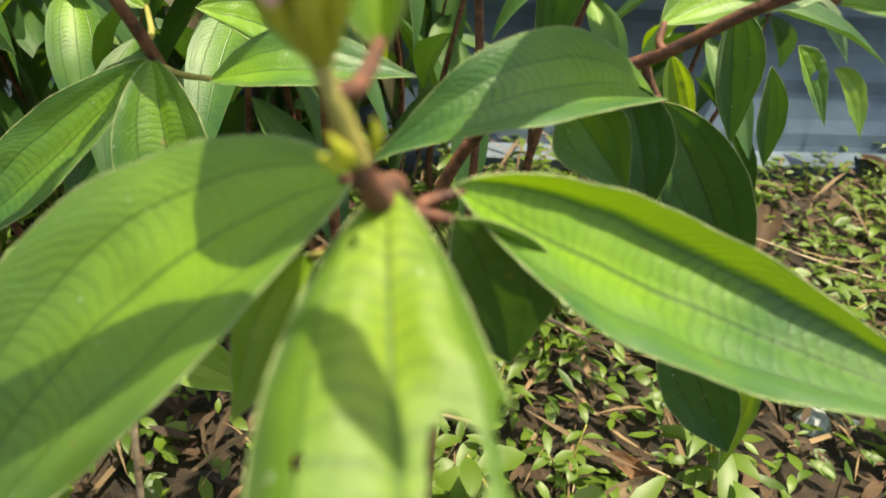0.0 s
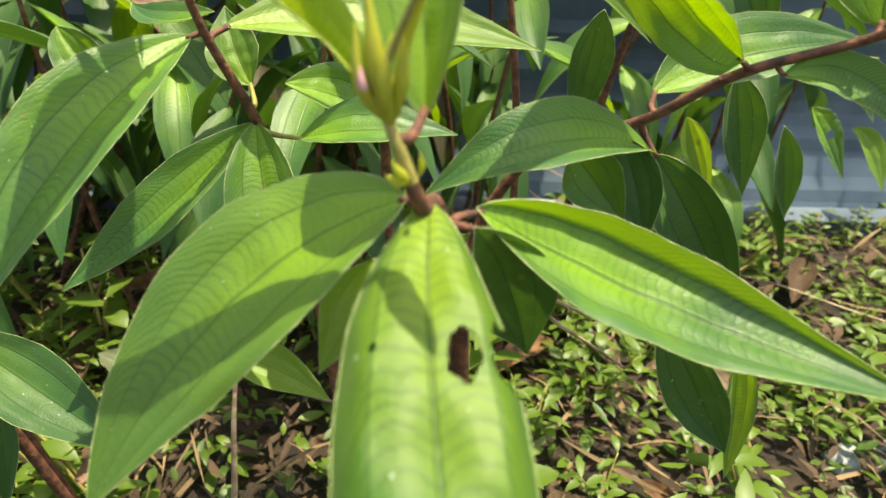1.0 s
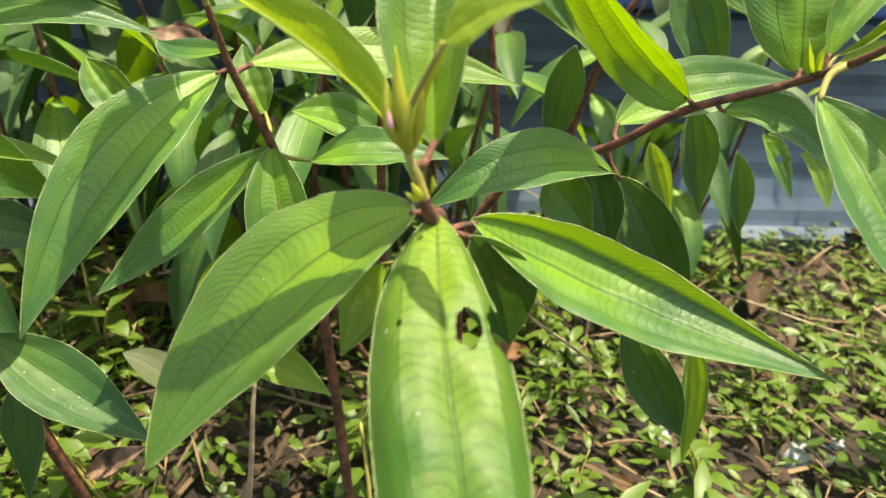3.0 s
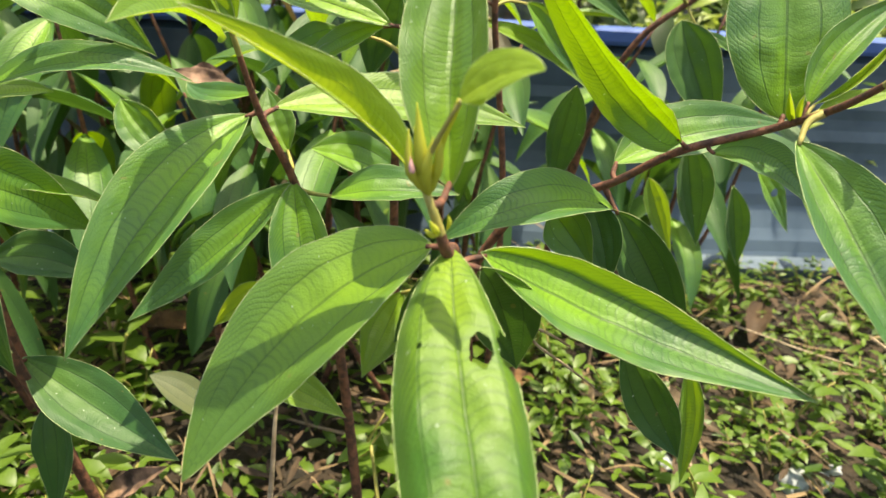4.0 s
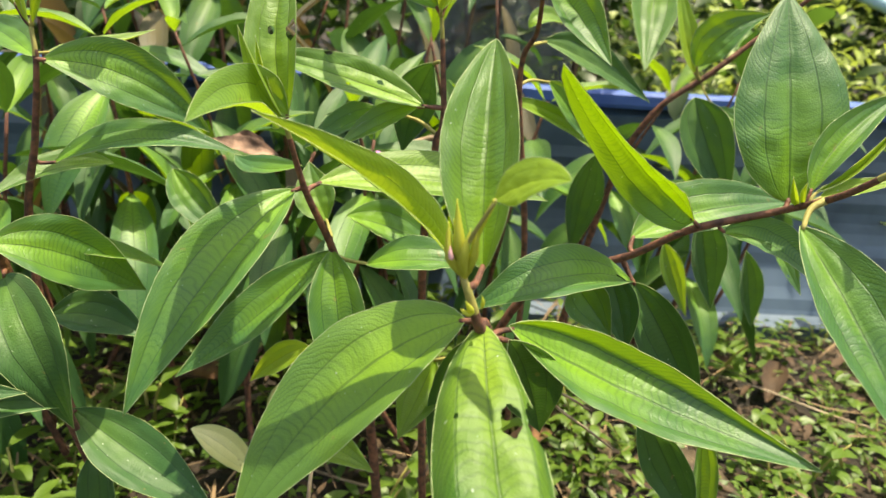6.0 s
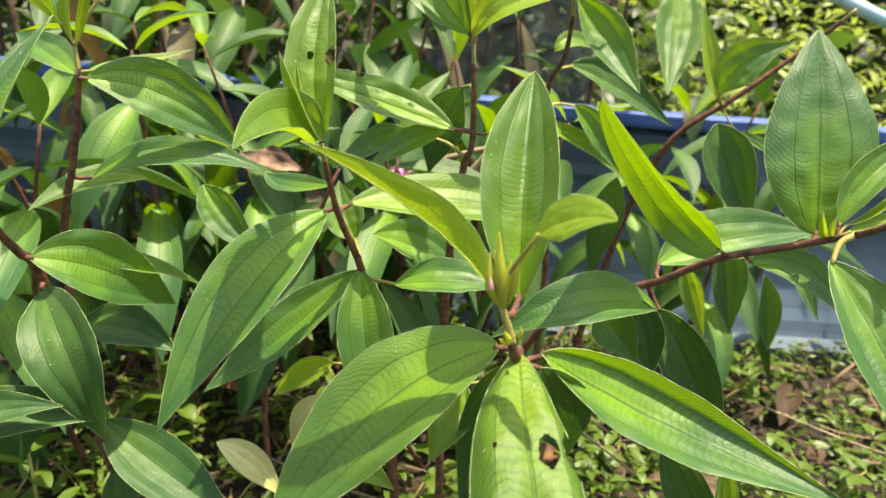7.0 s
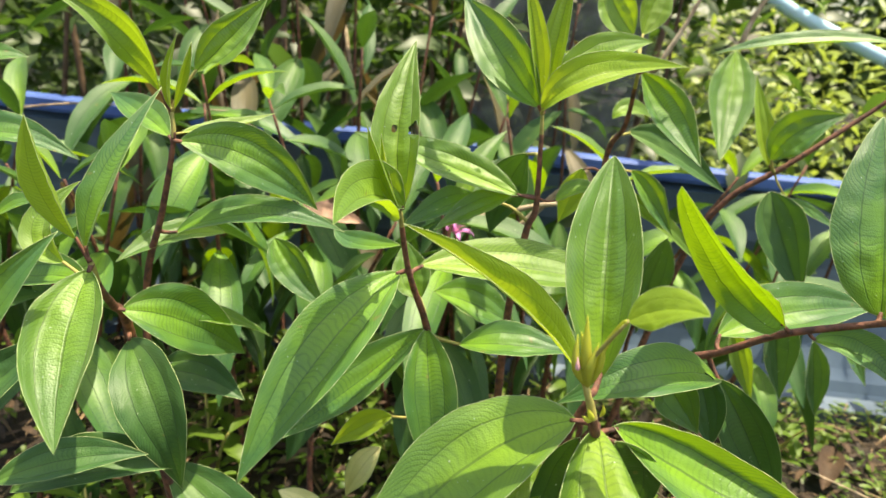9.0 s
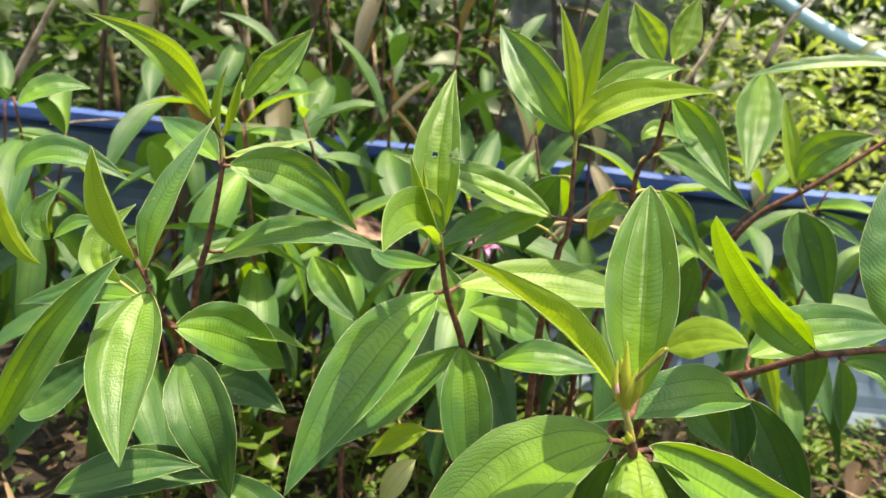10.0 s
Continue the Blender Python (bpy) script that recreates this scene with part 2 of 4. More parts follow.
def leaf_mesh(base, mid, tip, width, face, fold, seed, nu=30, nv=16, holes=(), stalk=None, rim=True, skin=None, wave=1.0, wings=-20, skew=0.86, blunt=0.98, crease=0.5):
    """A lance-shaped leaf whose midrib runs from base by mid to tip; face: the way its upper side looks; fold: degrees by which its halves rise; wings: degrees by which the outer parts beyond the side veins bend down (minus: up), or a pair for the two sides."""
    base, mid, tip, face = (Vector(q) for q in (base, mid, tip, face))
    ctrl = mid * 2 - (base + tip) * 0.5
    length = (mid - base).length + (tip - mid).length
    shift = Vector((seed * 3.1, seed * 1.7, seed * 0.9))
    up = math.radians(fold)
    bends = tuple(math.radians(q) for q in (wings if isinstance(wings, tuple) else (wings, wings)))
    verts, faces, uvs = [], [], []
    for i in range(nu + 1):
        u = i / nu
        p = base * (1 - u) ** 2 + ctrl * 2 * u * (1 - u) + tip * u * u
        t = ((ctrl - base) * 2 * (1 - u) + (tip - ctrl) * 2 * u).normalized()
        s = t.cross(face).normalized()
        n = s.cross(t)
        g = math.sin(math.pi * min(1.0, u**skew)) ** blunt * (1 - 0.12 * u**3) if 0 < u < 1 else 0.0
        h = width * 0.5 * max(g, 0.006)
        for j in range(nv + 1):
            v = 2 * j / nv - 1
            a, bend = abs(v), bends[0 if v < 0 else 1]
            inner, outer = min(a, 0.5) * 2, max(0.0, a - 0.5) * 2
            across = crease * inner * math.cos(up) + (1 - crease) * outer * math.cos(up - bend)
            rise = crease * inner * math.sin(up) + (1 - crease) * outer * math.sin(up - bend)
            bulge = 0.035 * math.sin(math.pi * inner) + 0.04 * math.sin(math.pi * outer)
            w = noise.noise(Vector((u * 5.0, v * 1.6, 0)) + shift) * 0.10 * wave * a + noise.noise(Vector((u * 13.0, v * 3.0, 4)) + shift) * 0.05 * wave
            edge = 1 + 0.03 * noise.noise(Vector((u * 9, v * 2, 8)) + shift)
            verts.append(p + s * (math.copysign(across, v) * h * edge) + n * (h * (rise + bulge + w)))
            uvs.append((u, (v + 1) / 2))
    mats = []

    def cut(i, j):
        u, v = (i + 0.5) / nu, 2 * (j + 0.5) / nv - 1
        return any(((u - a) / ru) ** 2 + ((v - b) / rv) ** 2 < 1 + 0.5 * noise.noise(Vector((u * 40, v * 9, a))) for a, b, ru, rv in holes)

    for i in range(nu):
        for j in range(nv):
            if cut(i, j):
                continue
            k = i * (nv + 1) + j
            faces.append((k, k + 1, k + nv + 2, k + nv + 1))
            mats.append(0)
    me_uv = list(uvs)

    def rope(line, radii, slot, sides=5):
        vs, fs = tube_data(line, radii, sides)
        off = len(verts)
        verts.extend(vs)
        me_uv.extend([(0.5, 0.3)] * len(vs))
        for f in fs:
            faces.append(tuple(off + q for q in f))
            mats.append(slot)

    if rim:
        for j in (0, nv):
            r = 0.00006 + width * 0.0030
            line = []
            for i in range(nu + 1):
                gone = cut(min(i, nu - 1), 0 if j == 0 else nv - 1)
                if not gone:
                    line.append(verts[i * (nv + 1) + j])
                if (gone or i == nu) and line:
                    if len(line) > 2:
                        rope(line, [r * (0.7 + 0.6 * abs(noise.noise(q * 900))) for q in line], 1, 4)
                    line = []
    if stalk is not None:
        stalk = Vector(stalk)
        t0 = (ctrl - base).normalized()
        r = min(0.0011, 0.0004 + width * 0.024)
        line = smooth_line([stalk, (stalk + base) * 0.5 - t0 * (stalk - base).length * 0.12, base + t0 * length * 0.02], 4)
        rope(line, [r * (1.25 - 0.5 * k / (len(line) - 1)) for k in range(len(line))], 2, 6)
    me = bpy.data.meshes.new("leaf")
    me.from_pydata([tuple(q) for q in verts], [], faces)
    for m in (skin, RIM, BARK if width > 0.01 and skin is not LEAF[5] and (stalk is None or (stalk - base).length < 0.012) else GREEN_BARK):
        me.materials.append(m)
    me.polygons.foreach_set("material_index", mats)
    me.polygons.foreach_set("use_smooth", [True] * len(faces))
    layer = me.uv_layers.new(name="UVMap")
    layer.data.foreach_set("uv", [c for lp in me.loops for c in me_uv[lp.vertex_index]])
    return me


# ---- ground ----
def ground_height(x, y):
    near = max(0.0, 1 - math.hypot(x, y - 0.2) / 3.0)
    return near * (0.012 * noise.noise(Vector((x * 7, y * 7, 1))) + 0.006 * noise.noise(Vector((x * 25, y * 25, 2)))) - 0.004


def build_ground():
    xs = [-60, -25, -10, -5, -3, -2] + [-1.5 + 0.03 * k for k in range(101)] + [2, 3, 5, 10, 25, 60]
    ys = [-60, -25, -10, -5, -3, -2] + [-1.2 + 0.03 * k for k in range(101)] + [2.5, 3.5, 5, 10, 25, 60]
    verts = [(x, y, ground_height(x, y)) for y in ys for x in xs]
    w = len(xs)
    faces = [(j * w + i, j * w + i + 1, (j + 1) * w + i + 1, (j + 1) * w + i) for j in range(len(ys) - 1) for i in range(w - 1)]
    ob = part("ground", mesh_of("ground", verts, faces, SOIL), None)
    tagged(ob, "dark brown soil under leaf litter and small weeds", "ground", kind="structure")


build_ground()

# ---- low edging wall of sheet behind the shrub ----
def extrude(profile, x0, x1, n):
    """A closed profile of y and z, drawn along x with slight unevenness."""
    verts, faces, k = [], [], len(profile)
    for i in range(n + 1):
        x = x0 + (x1 - x0) * i / n
        for y, z in profile:
            verts.append((x, y + 0.004 * noise.noise(Vector((x * 4, z * 3, 3))), z + 0.002 * noise.noise(Vector((x * 3, 0, 9)))))
    for i in range(n):
        for j in range(k):
            a, b = i * k + j, i * k + (j + 1) % k
            faces.append((a, b, b + k, a + k))
    faces += [tuple(reversed(range(k))), tuple(range(n * k, n * k + k))]
    return verts, faces


def edging_wall():
    thing = empty("edging_wall", (0, 0.58, 0), "low grey-blue ribbed sheet wall with a bright blue rim", "edging wall")
    front = []
    z = -0.02
    while z < 0.228:
        flare = 0.04 * max(0.0, (0.11 - z) / 0.11) ** 1.4
        front.append(((-0.001 if int((z + 0.02) / 0.012) % 4 == 0 else 0.001) - flare, z))
        z += 0.012
    profile = front + [(0.012, 0.228), (0.012, -0.02)]
    part("sheet", mesh_of("sheet", *extrude(profile, -1.6, 2.2, 60), SHEET, False), None, thing, "ribbed grey-blue sheet")
    lip = [(-0.006, 0.229), (-0.008, 0.233), (-0.008, 0.243), (-0.004, 0.246), (0.010, 0.246), (0.013, 0.243), (0.013, 0.229)]
    part("rim", mesh_of("rim", *extrude(lip, -1.6, 2.2, 60), BLUE, False), None, thing, "bright blue painted rim")
    foot = [(-0.064, -0.01), (-0.064, 0.010), (-0.044, 0.016), (-0.038, -0.01)]
    part("foot_flange", mesh_of("foot_flange", *extrude(foot, -1.6, 2.2, 60), SHEET, False), None, thing, "pale flange along the foot")


edging_wall()


# ---- the shrub ----
shrub = empty("shrub", (0.0, 0.1, 0.0), "bushy green shrub with reddish stems and three-veined leaves", "shrub")
bushes = {}


def branch(pts, r0, r1, green=1.0):
    """A stem from its tip to its foot, in centimetres; its topmost part is still green."""
    line = [Vector(p) * CM for p in pts]
    ob = rod("branch", line, r0 * CM, r1 * CM, BARK, shrub, sides=10, steps=7)
    ob.data.materials.append(GREEN_BARK)
    for f in ob.data.polygons:
        if (f.center - line[0]).length < green * CM:
            f.material_index = 1
    ob.matrix_parent_inverse = shrub.matrix_basis.inverted()
    bushes[ob.name] = smooth_line(line, 12)
    return ob


count = 0


def leaf(stem, base, mid, tip, width, face, fold, young, holes=(), wings=-20, skew=0.86, blunt=0.98, crease=0.5, skin=None):
    global count
    count += 1
    base, mid, tip = (Vector(q) * CM for q in (base, mid, tip))
    near = min(bushes[stem.name], key=lambda q: (q - base).length)
    gap = (near - base).length
    stalk = near if 0.001 < gap < 0.03 else None
    fine = 7 if holes else 1
    # young below 0: skin with shade in its colour; above 1: withering skin.
    me = leaf_mesh(base, mid, tip, width * CM, face, fold, count, 34 * fine, 18 * fine, holes, stalk, True, skin if skin else SHADED if young < 0 else CREAM if young > 1 else LEAF[round(young * 5)], 1.0, wings, skew, blunt, crease)
    label = "green leaf with insect holes" if holes else "pale cream withering leaf" if young > 1 else "young yellow-green leaf" if young > 0.65 else ""
    return part("leaf", me, None, stem, label)


centre = branch([(-0.83, 0.30, 27.52), (-0.52, 0.20, 26.75), (-0.16, 0.50, 25.66), (0.12, 1.90, 24.90), (0.75, 3.20, 21.00), (1.00, 4.20, 12.00), (1.00, 5.00, -0.50)], 0.085, 0.3, 1.4)
leaf(centre, (-0.48, 1.90, 25.22), (-4.14, 1.35, 22.86), (-7.10, -0.40, 18.78), 3.45, (0.15, -0.38, 0.92), 9, 0.15, (), -8, 0.80, 0.82, 0.55)
leaf(centre, (0.92, 2.70, 24.68), (5.13, 2.80, 22.43), (10.63, 0.67, 21.36), 3.4, (0.15, -0.45, 0.88), 12, 0, (), (-74, -16), 0.84, 0.86, 0.58)
leaf(centre, (-0.03, 0.86, 25.63), (0.22, -4.00, 24.00), (1.30, -9.60, 20.40), 3.6, (0, -0.25, 1), 4, 0.15, ((0.345, -0.28, 0.045, 0.16),(0.335, -0.95, 0.055, 0.42),(0.335, 0.5, 0.008, 0.04)), (60, 54), 1.02, 0.60, 0.53, QUILTED)
leaf(centre, (-0.15, 1.20, 27.10), (-0.22, 2.95, 30.10), (0.00, 5.70, 32.95), 3.1, (-0.26, -0.87, 0.38), 36, 0.2, (), -15, 0.95, 0.8)
leaf(centre, (-0.82, 0.20, 27.40), (-2.80, 1.50, 28.96), (-6.32, 0.80, 31.25), 1.8, (0.35, -0.6, 0.7), 62, 0.95, (), 10, 1.05, 0.9)
leaf(centre, (-0.16, -0.68, 29.75), (0.59, -1.22, 30.42), (1.29, -2.24, 30.75), 1.2, (-0.1, -0.72, 0.68), 16, 0.95, (), 10, 0.9, 0.8)
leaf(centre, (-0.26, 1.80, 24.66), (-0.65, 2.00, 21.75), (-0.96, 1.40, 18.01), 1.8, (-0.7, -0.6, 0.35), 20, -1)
leaf(centre, (-1.29, 3.40, 22.95), (-1.81, 2.60, 21.90), (-2.32, 1.20, 21.32), 1.6, (0.1, -0.6, 0.8), 16, 0.45)
leaf(centre, (0.87, 2.00, 24.56), (1.83, 3.40, 22.38), (2.61, 4.20, 19.71), 2.5, (0, -0.9, 0.4), 20, -1)
leaf(centre, (7.02, 7.00, 19.28), (8.78, 7.00, 16.23), (9.99, 6.50, 14.08), 2.3, (-0.4, -0.9, 0.2), 22, -1)
leaf(centre, (10.11, 8.00, 17.76), (10.70, 8.00, 14.65), (11.11, 8.00, 11.31), 1.5, (0.2, -0.9, 0.3), 20, 0.15)
leaf(centre, (3.91, 8.20, 23.91), (4.60, 8.00, 23.15), (5.61, 7.60, 21.88), 2.0, (-0.3, -0.85, 0.4), 18, 0.0)
leaf(centre, (5.40, 9.00, 24.11), (6.01, 8.50, 22.77), (6.39, 8.00, 21.02), 1.8, (-0.3, -0.85, 0.4), 18, -1)
right = branch([(12.30, 3.50, 30.31), (11.61, 5.20, 28.80), (10.87, 7.60, 27.41), (8.37, 8.70, 26.18), (6.78, 10.00, 24.57), (5.78, 10.80, 23.76), (3.20, 11.50, 22.50), (1.00, 12.00, 16.00), (1.50, 11.00, -0.50)], 0.105, 0.22)
leaf(right, (6.88, 10.20, 23.20), (3.05, 6.40, 24.83), (-0.41, 6.72, 22.91), 2.5, (0.1, -0.45, 0.9), 14, 0.1)
leaf(right, (6.90, 10.10, 23.20), (8.41, 9.20, 21.00), (10.60, 9.20, 17.13), 2.6, (-0.35, -0.9, 0.3), 22, -1)
leaf(right, (6.62, 10.60, 24.98), (10.02, 11.80, 25.99), (14.40, 13.00, 26.28), 3.0, (0, -0.55, 0.83), 16, 0.0)
leaf(right, (8.26, 8.40, 26.59), (5.83, 8.60, 28.66), (1.86, 3.97, 32.54), 2.5, (-0.5, -0.75, -0.2), 26, 0, (), -14, 0.7, 0.5)
leaf(right, (9.33, 8.20, 26.27), (11.10, 7.60, 26.02), (13.00, 6.80, 24.65), 2.0, (-0.1, -0.5, 0.85), 20, 0.05)
leaf(right, (10.55, 5.30, 27.66), (11.73, 2.20, 25.13), (12.70, -1.20, 22.21), 3.0, (-0.2, -0.6, 0.75), 22, 0.1)
leaf(right, (11.30, 7.80, 27.71), (11.02, 8.80, 31.02), (11.04, 11.00, 34.79), 4.1, (-0.1, -1, 0.15), 14, 0.05, (), 14, 0.86, 0.75)
leaf(right, (11.46, 6.80, 28.44), (12.58, 7.60, 30.24), (14.98, 8.60, 31.88), 1.6, (-0.5, -0.8, 0.3), 30, 0.1)
leaf(right, (11.49, 6.60, 28.50), (13.20, 7.20, 29.38), (14.96, 8.00, 31.38), 0.9, (-0.4, -0.8, 0.4), 60, 0.85)
leaf(right, (11.64, 6.50, 28.34), (12.96, 6.60, 28.70), (14.60, 6.60, 29.12), 0.8, (0, -0.5, 0.85), 16, 0.7)
leaf(right, (11.21, 7.00, 27.83), (10.96, 6.90, 28.32), (10.72, 6.80, 28.94), 0.5, (-0.5, -0.8, 0.2), 45, 0.9)
leaf(right, (11.29, 6.80, 27.96), (11.17, 6.70, 28.39), (11.17, 6.60, 28.82), 0.4, (-0.5, -0.8, 0.2), 45, 0.9)
leaf(right, (13.10, 20.00, 23.45), (14.02, 20.50, 20.62), (15.25, 21.00, 17.04), 2.6, (0.1, -0.95, 0.2), 20, -1)
leaf(right, (19.45, 27.00, 18.75), (20.49, 27.50, 15.67), (21.56, 28.00, 12.56), 2.1, (0.1, -0.95, 0.2), 18, -1)
north = branch([(-7.33, 8.90, 29.56), (-6.83, 10.20, 26.42), (-5.92, 11.30, 23.55), (-5.31, 12.00, 20.63), (-4.20, 12.50, 14.00), (-3.00, 13.00, -0.50)], 0.1, 0.28)
leaf(north, (-7.22, 8.90, 29.45), (-7.67, 9.60, 32.45), (-7.53, 12.20, 35.77), 2.3, (-0.15, -0.9, 0.4), 20, 0.45, ((0.48, 0.72, 0.05, 0.30),(0.50, -0.15, 0.022, 0.1)))
leaf(north, (-7.30, 8.70, 29.54), (-7.98, 8.40, 31.10), (-8.74, 8.50, 32.66), 1.0, (-0.5, -0.8, 0.2), 45, 0.8)
leaf(north, (-7.40, 8.80, 29.51), (-7.85, 8.70, 30.71), (-8.24, 8.90, 32.32), 0.7, (-0.2, -0.9, 0.2), 45, 0.8)
leaf(north, (-7.08, 8.70, 29.57), (-8.33, 7.40, 30.22), (-8.58, 2.37, 30.49), 2.7, (0.1, -0.88, 0.45), 20, 0.5)
leaf(north, (-7.25, 10.30, 26.33), (-9.63, 6.30, 23.98), (-11.81, 3.40, 20.00), 3.3, (0.1, -0.5, 0.86), 18, 0)
leaf(north, (-6.49, 10.90, 26.47), (-1.58, 12.40, 26.42), (3.47, 13.30, 25.54), 3.0, (0, -0.5, 0.86), 10, 0.35)
leaf(north, (-5.91, 11.30, 23.41), (-5.34, 9.60, 20.65), (-4.71, 8.80, 17.12), 2.8, (0.1, -0.9, 0.4), 22, 0.05)
leaf(north, (-5.95, 11.40, 23.35), (-9.04, 10.30, 20.47), (-12.07, 8.60, 18.30), 2.5, (0.1, -0.5, 0.86), 18, 0.1)
leaf(north, (-4.38, 10.60, 23.12), (-1.99, 9.90, 23.74), (0.68, 10.20, 23.57), 2.2, (0, -0.4, 0.9), 16, 0.0)
leaf(north, (-6.38, 13.00, 24.11), (-6.98, 13.60, 25.16), (-7.45, 14.50, 26.41), 2.1, (0, -0.95, 0.2), 16, 0.2)
leaf(north, (-5.91, 16.00, 23.35), (-3.46, 17.00, 22.39), (-1.40, 17.50, 21.24), 2.9, (0, -0.6, 0.8), 16, 0.0)
leaf(north, (-7.66, 14.00, 26.31), (-9.96, 15.00, 25.79), (-11.27, 16.00, 26.14), 1.5, (0, -0.5, 0.86), 16, 0.0)
leaf(north, (-7.17, 12.60, 17.85), (-8.63, 13.00, 16.91), (-10.33, 13.40, 15.19), 1.5, (0, -0.8, 0.6), 18, 1.0)
leaf(north, (-7.66, 12.80, 15.88), (-8.58, 13.00, 14.39), (-9.38, 13.40, 12.19), 1.6, (0, -0.8, 0.6), 18, 2)
leaf(north, (-7.76, 10.50, 14.50), (-5.89, 10.30, 14.03), (-3.74, 10.00, 12.77), 1.9, (0, -0.6, 0.8), 16, 0.6)
leaf(north, (-11.94, 9.50, 15.10), (-10.25, 9.30, 14.22), (-8.84, 9.00, 12.75), 1.5, (0.1, -0.6, 0.8), 10, 2)
south = branch([(-1.78, 14.90, 33.09), (-1.61, 15.00, 31.28), (-1.43, 15.20, 28.46), (-1.75, 15.40, 26.89), (-2.00, 15.80, 20.00), (-1.00, 17.00, -0.50)], 0.082, 0.24)
leaf(south, (-1.96, 14.80, 33.34), (-4.08, 15.40, 35.64), (-5.95, 17.50, 37.85), 2.7, (-0.5, -0.6, 0.6), 20, 0.1)
leaf(south, (-1.83, 14.60, 33.23), (0.31, 14.50, 35.00), (5.04, 17.50, 35.69), 2.2, (-0.1, -0.75, 0.6), 28, 0.95)
leaf(south, (-1.55, 15.40, 33.58), (0.53, 16.00, 35.76), (3.28, 18.00, 36.66), 2.2, (0, -0.75, 0.6), 22, 0.5)
leaf(south, (-1.91, 14.80, 33.53), (-2.59, 14.60, 36.37), (-3.35, 14.80, 38.93), 1.3, (0.3, -0.9, 0.2), 35, 0.85)
leaf(south, (-1.68, 15.00, 33.53), (-1.56, 15.00, 36.46), (-1.17, 15.40, 39.64), 1.5, (-0.3, -0.9, 0.2), 30, 0.6)
leaf(south, (-2.27, 15.10, 29.09), (-6.15, 16.00, 30.05), (-10.78, 17.20, 30.93), 2.5, (0.05, -0.6, 0.8), 14, 0.25, ((0.30, 0.3, 0.02, 0.1), (0.45, -0.3, 0.012, 0.08), (0.36, 0.97, 0.03, 0.14), (0.62, 0.9, 0.02, 0.1)))
leaf(south, (-2.59, 15.30, 29.02), (-4.26, 15.00, 28.21), (-6.17, 14.20, 27.17), 1.7, (0, -0.5, 0.86), 20, 0.15)
leaf(south, (-4.38, 16.00, 28.70), (-5.90, 15.60, 27.95), (-7.87, 15.00, 26.84), 1.9, (0, -0.5, 0.86), 18, 0.0)
leaf(south, (-0.58, 15.00, 29.04), (0.48, 15.00, 29.70), (1.65, 14.60, 29.61), 1.2, (0, -0.5, 0.86), 20, 0.15)
leaf(south, (-2.01, 17.00, 30.86), (-2.84, 18.00, 28.76), (-3.41, 18.00, 26.19), 2.6, (0, -0.9, 0.4), 18, -1)
outer = branch([(-17.42, 11.20, 31.94), (-17.36, 11.10, 30.56), (-18.04, 11.40, 27.45), (-18.93, 11.50, 23.27), (-18.50, 11.50, 15.00), (-16.00, 13.00, -0.50)], 0.082, 0.24)
leaf(outer, (-17.11, 11.10, 30.69), (-14.35, 12.60, 29.95), (-11.73, 14.00, 27.57), 2.7, (0, -0.85, 0.5), 8, 0.0)
leaf(outer, (-17.90, 12.00, 30.67), (-20.04, 14.00, 31.19), (-22.64, 16.00, 31.74), 1.9, (0, -0.6, 0.8), 18, 0.1)
leaf(outer, (-17.54, 12.30, 30.85), (-16.02, 13.50, 31.02), (-14.15, 15.00, 31.74), 1.2, (0, -0.3, 0.95), 20, 0.6)
leaf(outer, (-17.82, 11.10, 32.63), (-18.92, 10.20, 35.01), (-21.82, 8.60, 36.65), 1.8, (-0.4, -0.75, 0.5), 28, 0.4)
leaf(outer, (-16.50, 11.40, 33.65), (-15.30, 12.10, 35.05), (-14.01, 13.00, 36.84), 1.9, (0.35, -0.85, 0.4), 22, 0.25, ((0.16, 0.8, 0.09, 0.4),))
leaf(outer, (-17.40, 11.10, 32.03), (-17.35, 11.00, 33.47), (-17.09, 11.10, 35.11), 0.8, (-0.5, -0.8, 0.2), 45, 0.85)
leaf(outer, (-17.28, 11.10, 32.04), (-16.81, 11.00, 33.53), (-16.51, 11.10, 34.82), 0.7, (0.5, -0.8, 0.2), 45, 0.85)
leaf(outer, (-17.68, 11.80, 26.34), (-14.19, 12.60, 27.44), (-10.38, 14.00, 26.63), 2.0, (0, -0.5, 0.86), 16, 0.05)
leaf(outer, (-16.15, 14.00, 25.90), (-18.16, 12.50, 25.86), (-19.85, 10.60, 25.09), 1.8, (0, -0.5, 0.86), 18, 0.2)
leaf(outer, (-14.49, 16.50, 25.09), (-13.35, 16.00, 23.66), (-11.34, 15.50, 21.80), 2.1, (0.2, -0.9, 0.3), 16, 0.1)
west = branch([(-17.65, 4.90, 27.33), (-17.75, 5.60, 26.04), (-17.97, 6.80, 24.88), (-17.97, 8.00, 23.25), (-17.50, 9.50, 16.00), (-15.00, 12.00, -0.50)], 0.11, 0.26)
leaf(west, (-17.63, 4.80, 27.08), (-17.21, 2.30, 25.25), (-16.10, -0.30, 23.14), 2.9, (0.1, -0.75, 0.65), 8, 0.15, (), -45, 0.86, 0.9, 0.6)
leaf(west, (-17.80, 4.90, 27.79), (-17.08, 5.60, 30.37), (-16.36, 8.00, 33.28), 1.9, (-0.45, -0.8, 0.4), 18, 0.1)
leaf(west, (-18.04, 4.80, 28.14), (-18.67, 4.40, 30.49), (-19.16, 4.20, 32.45), 1.8, (-0.3, -0.85, 0.3), 35, 0.75)
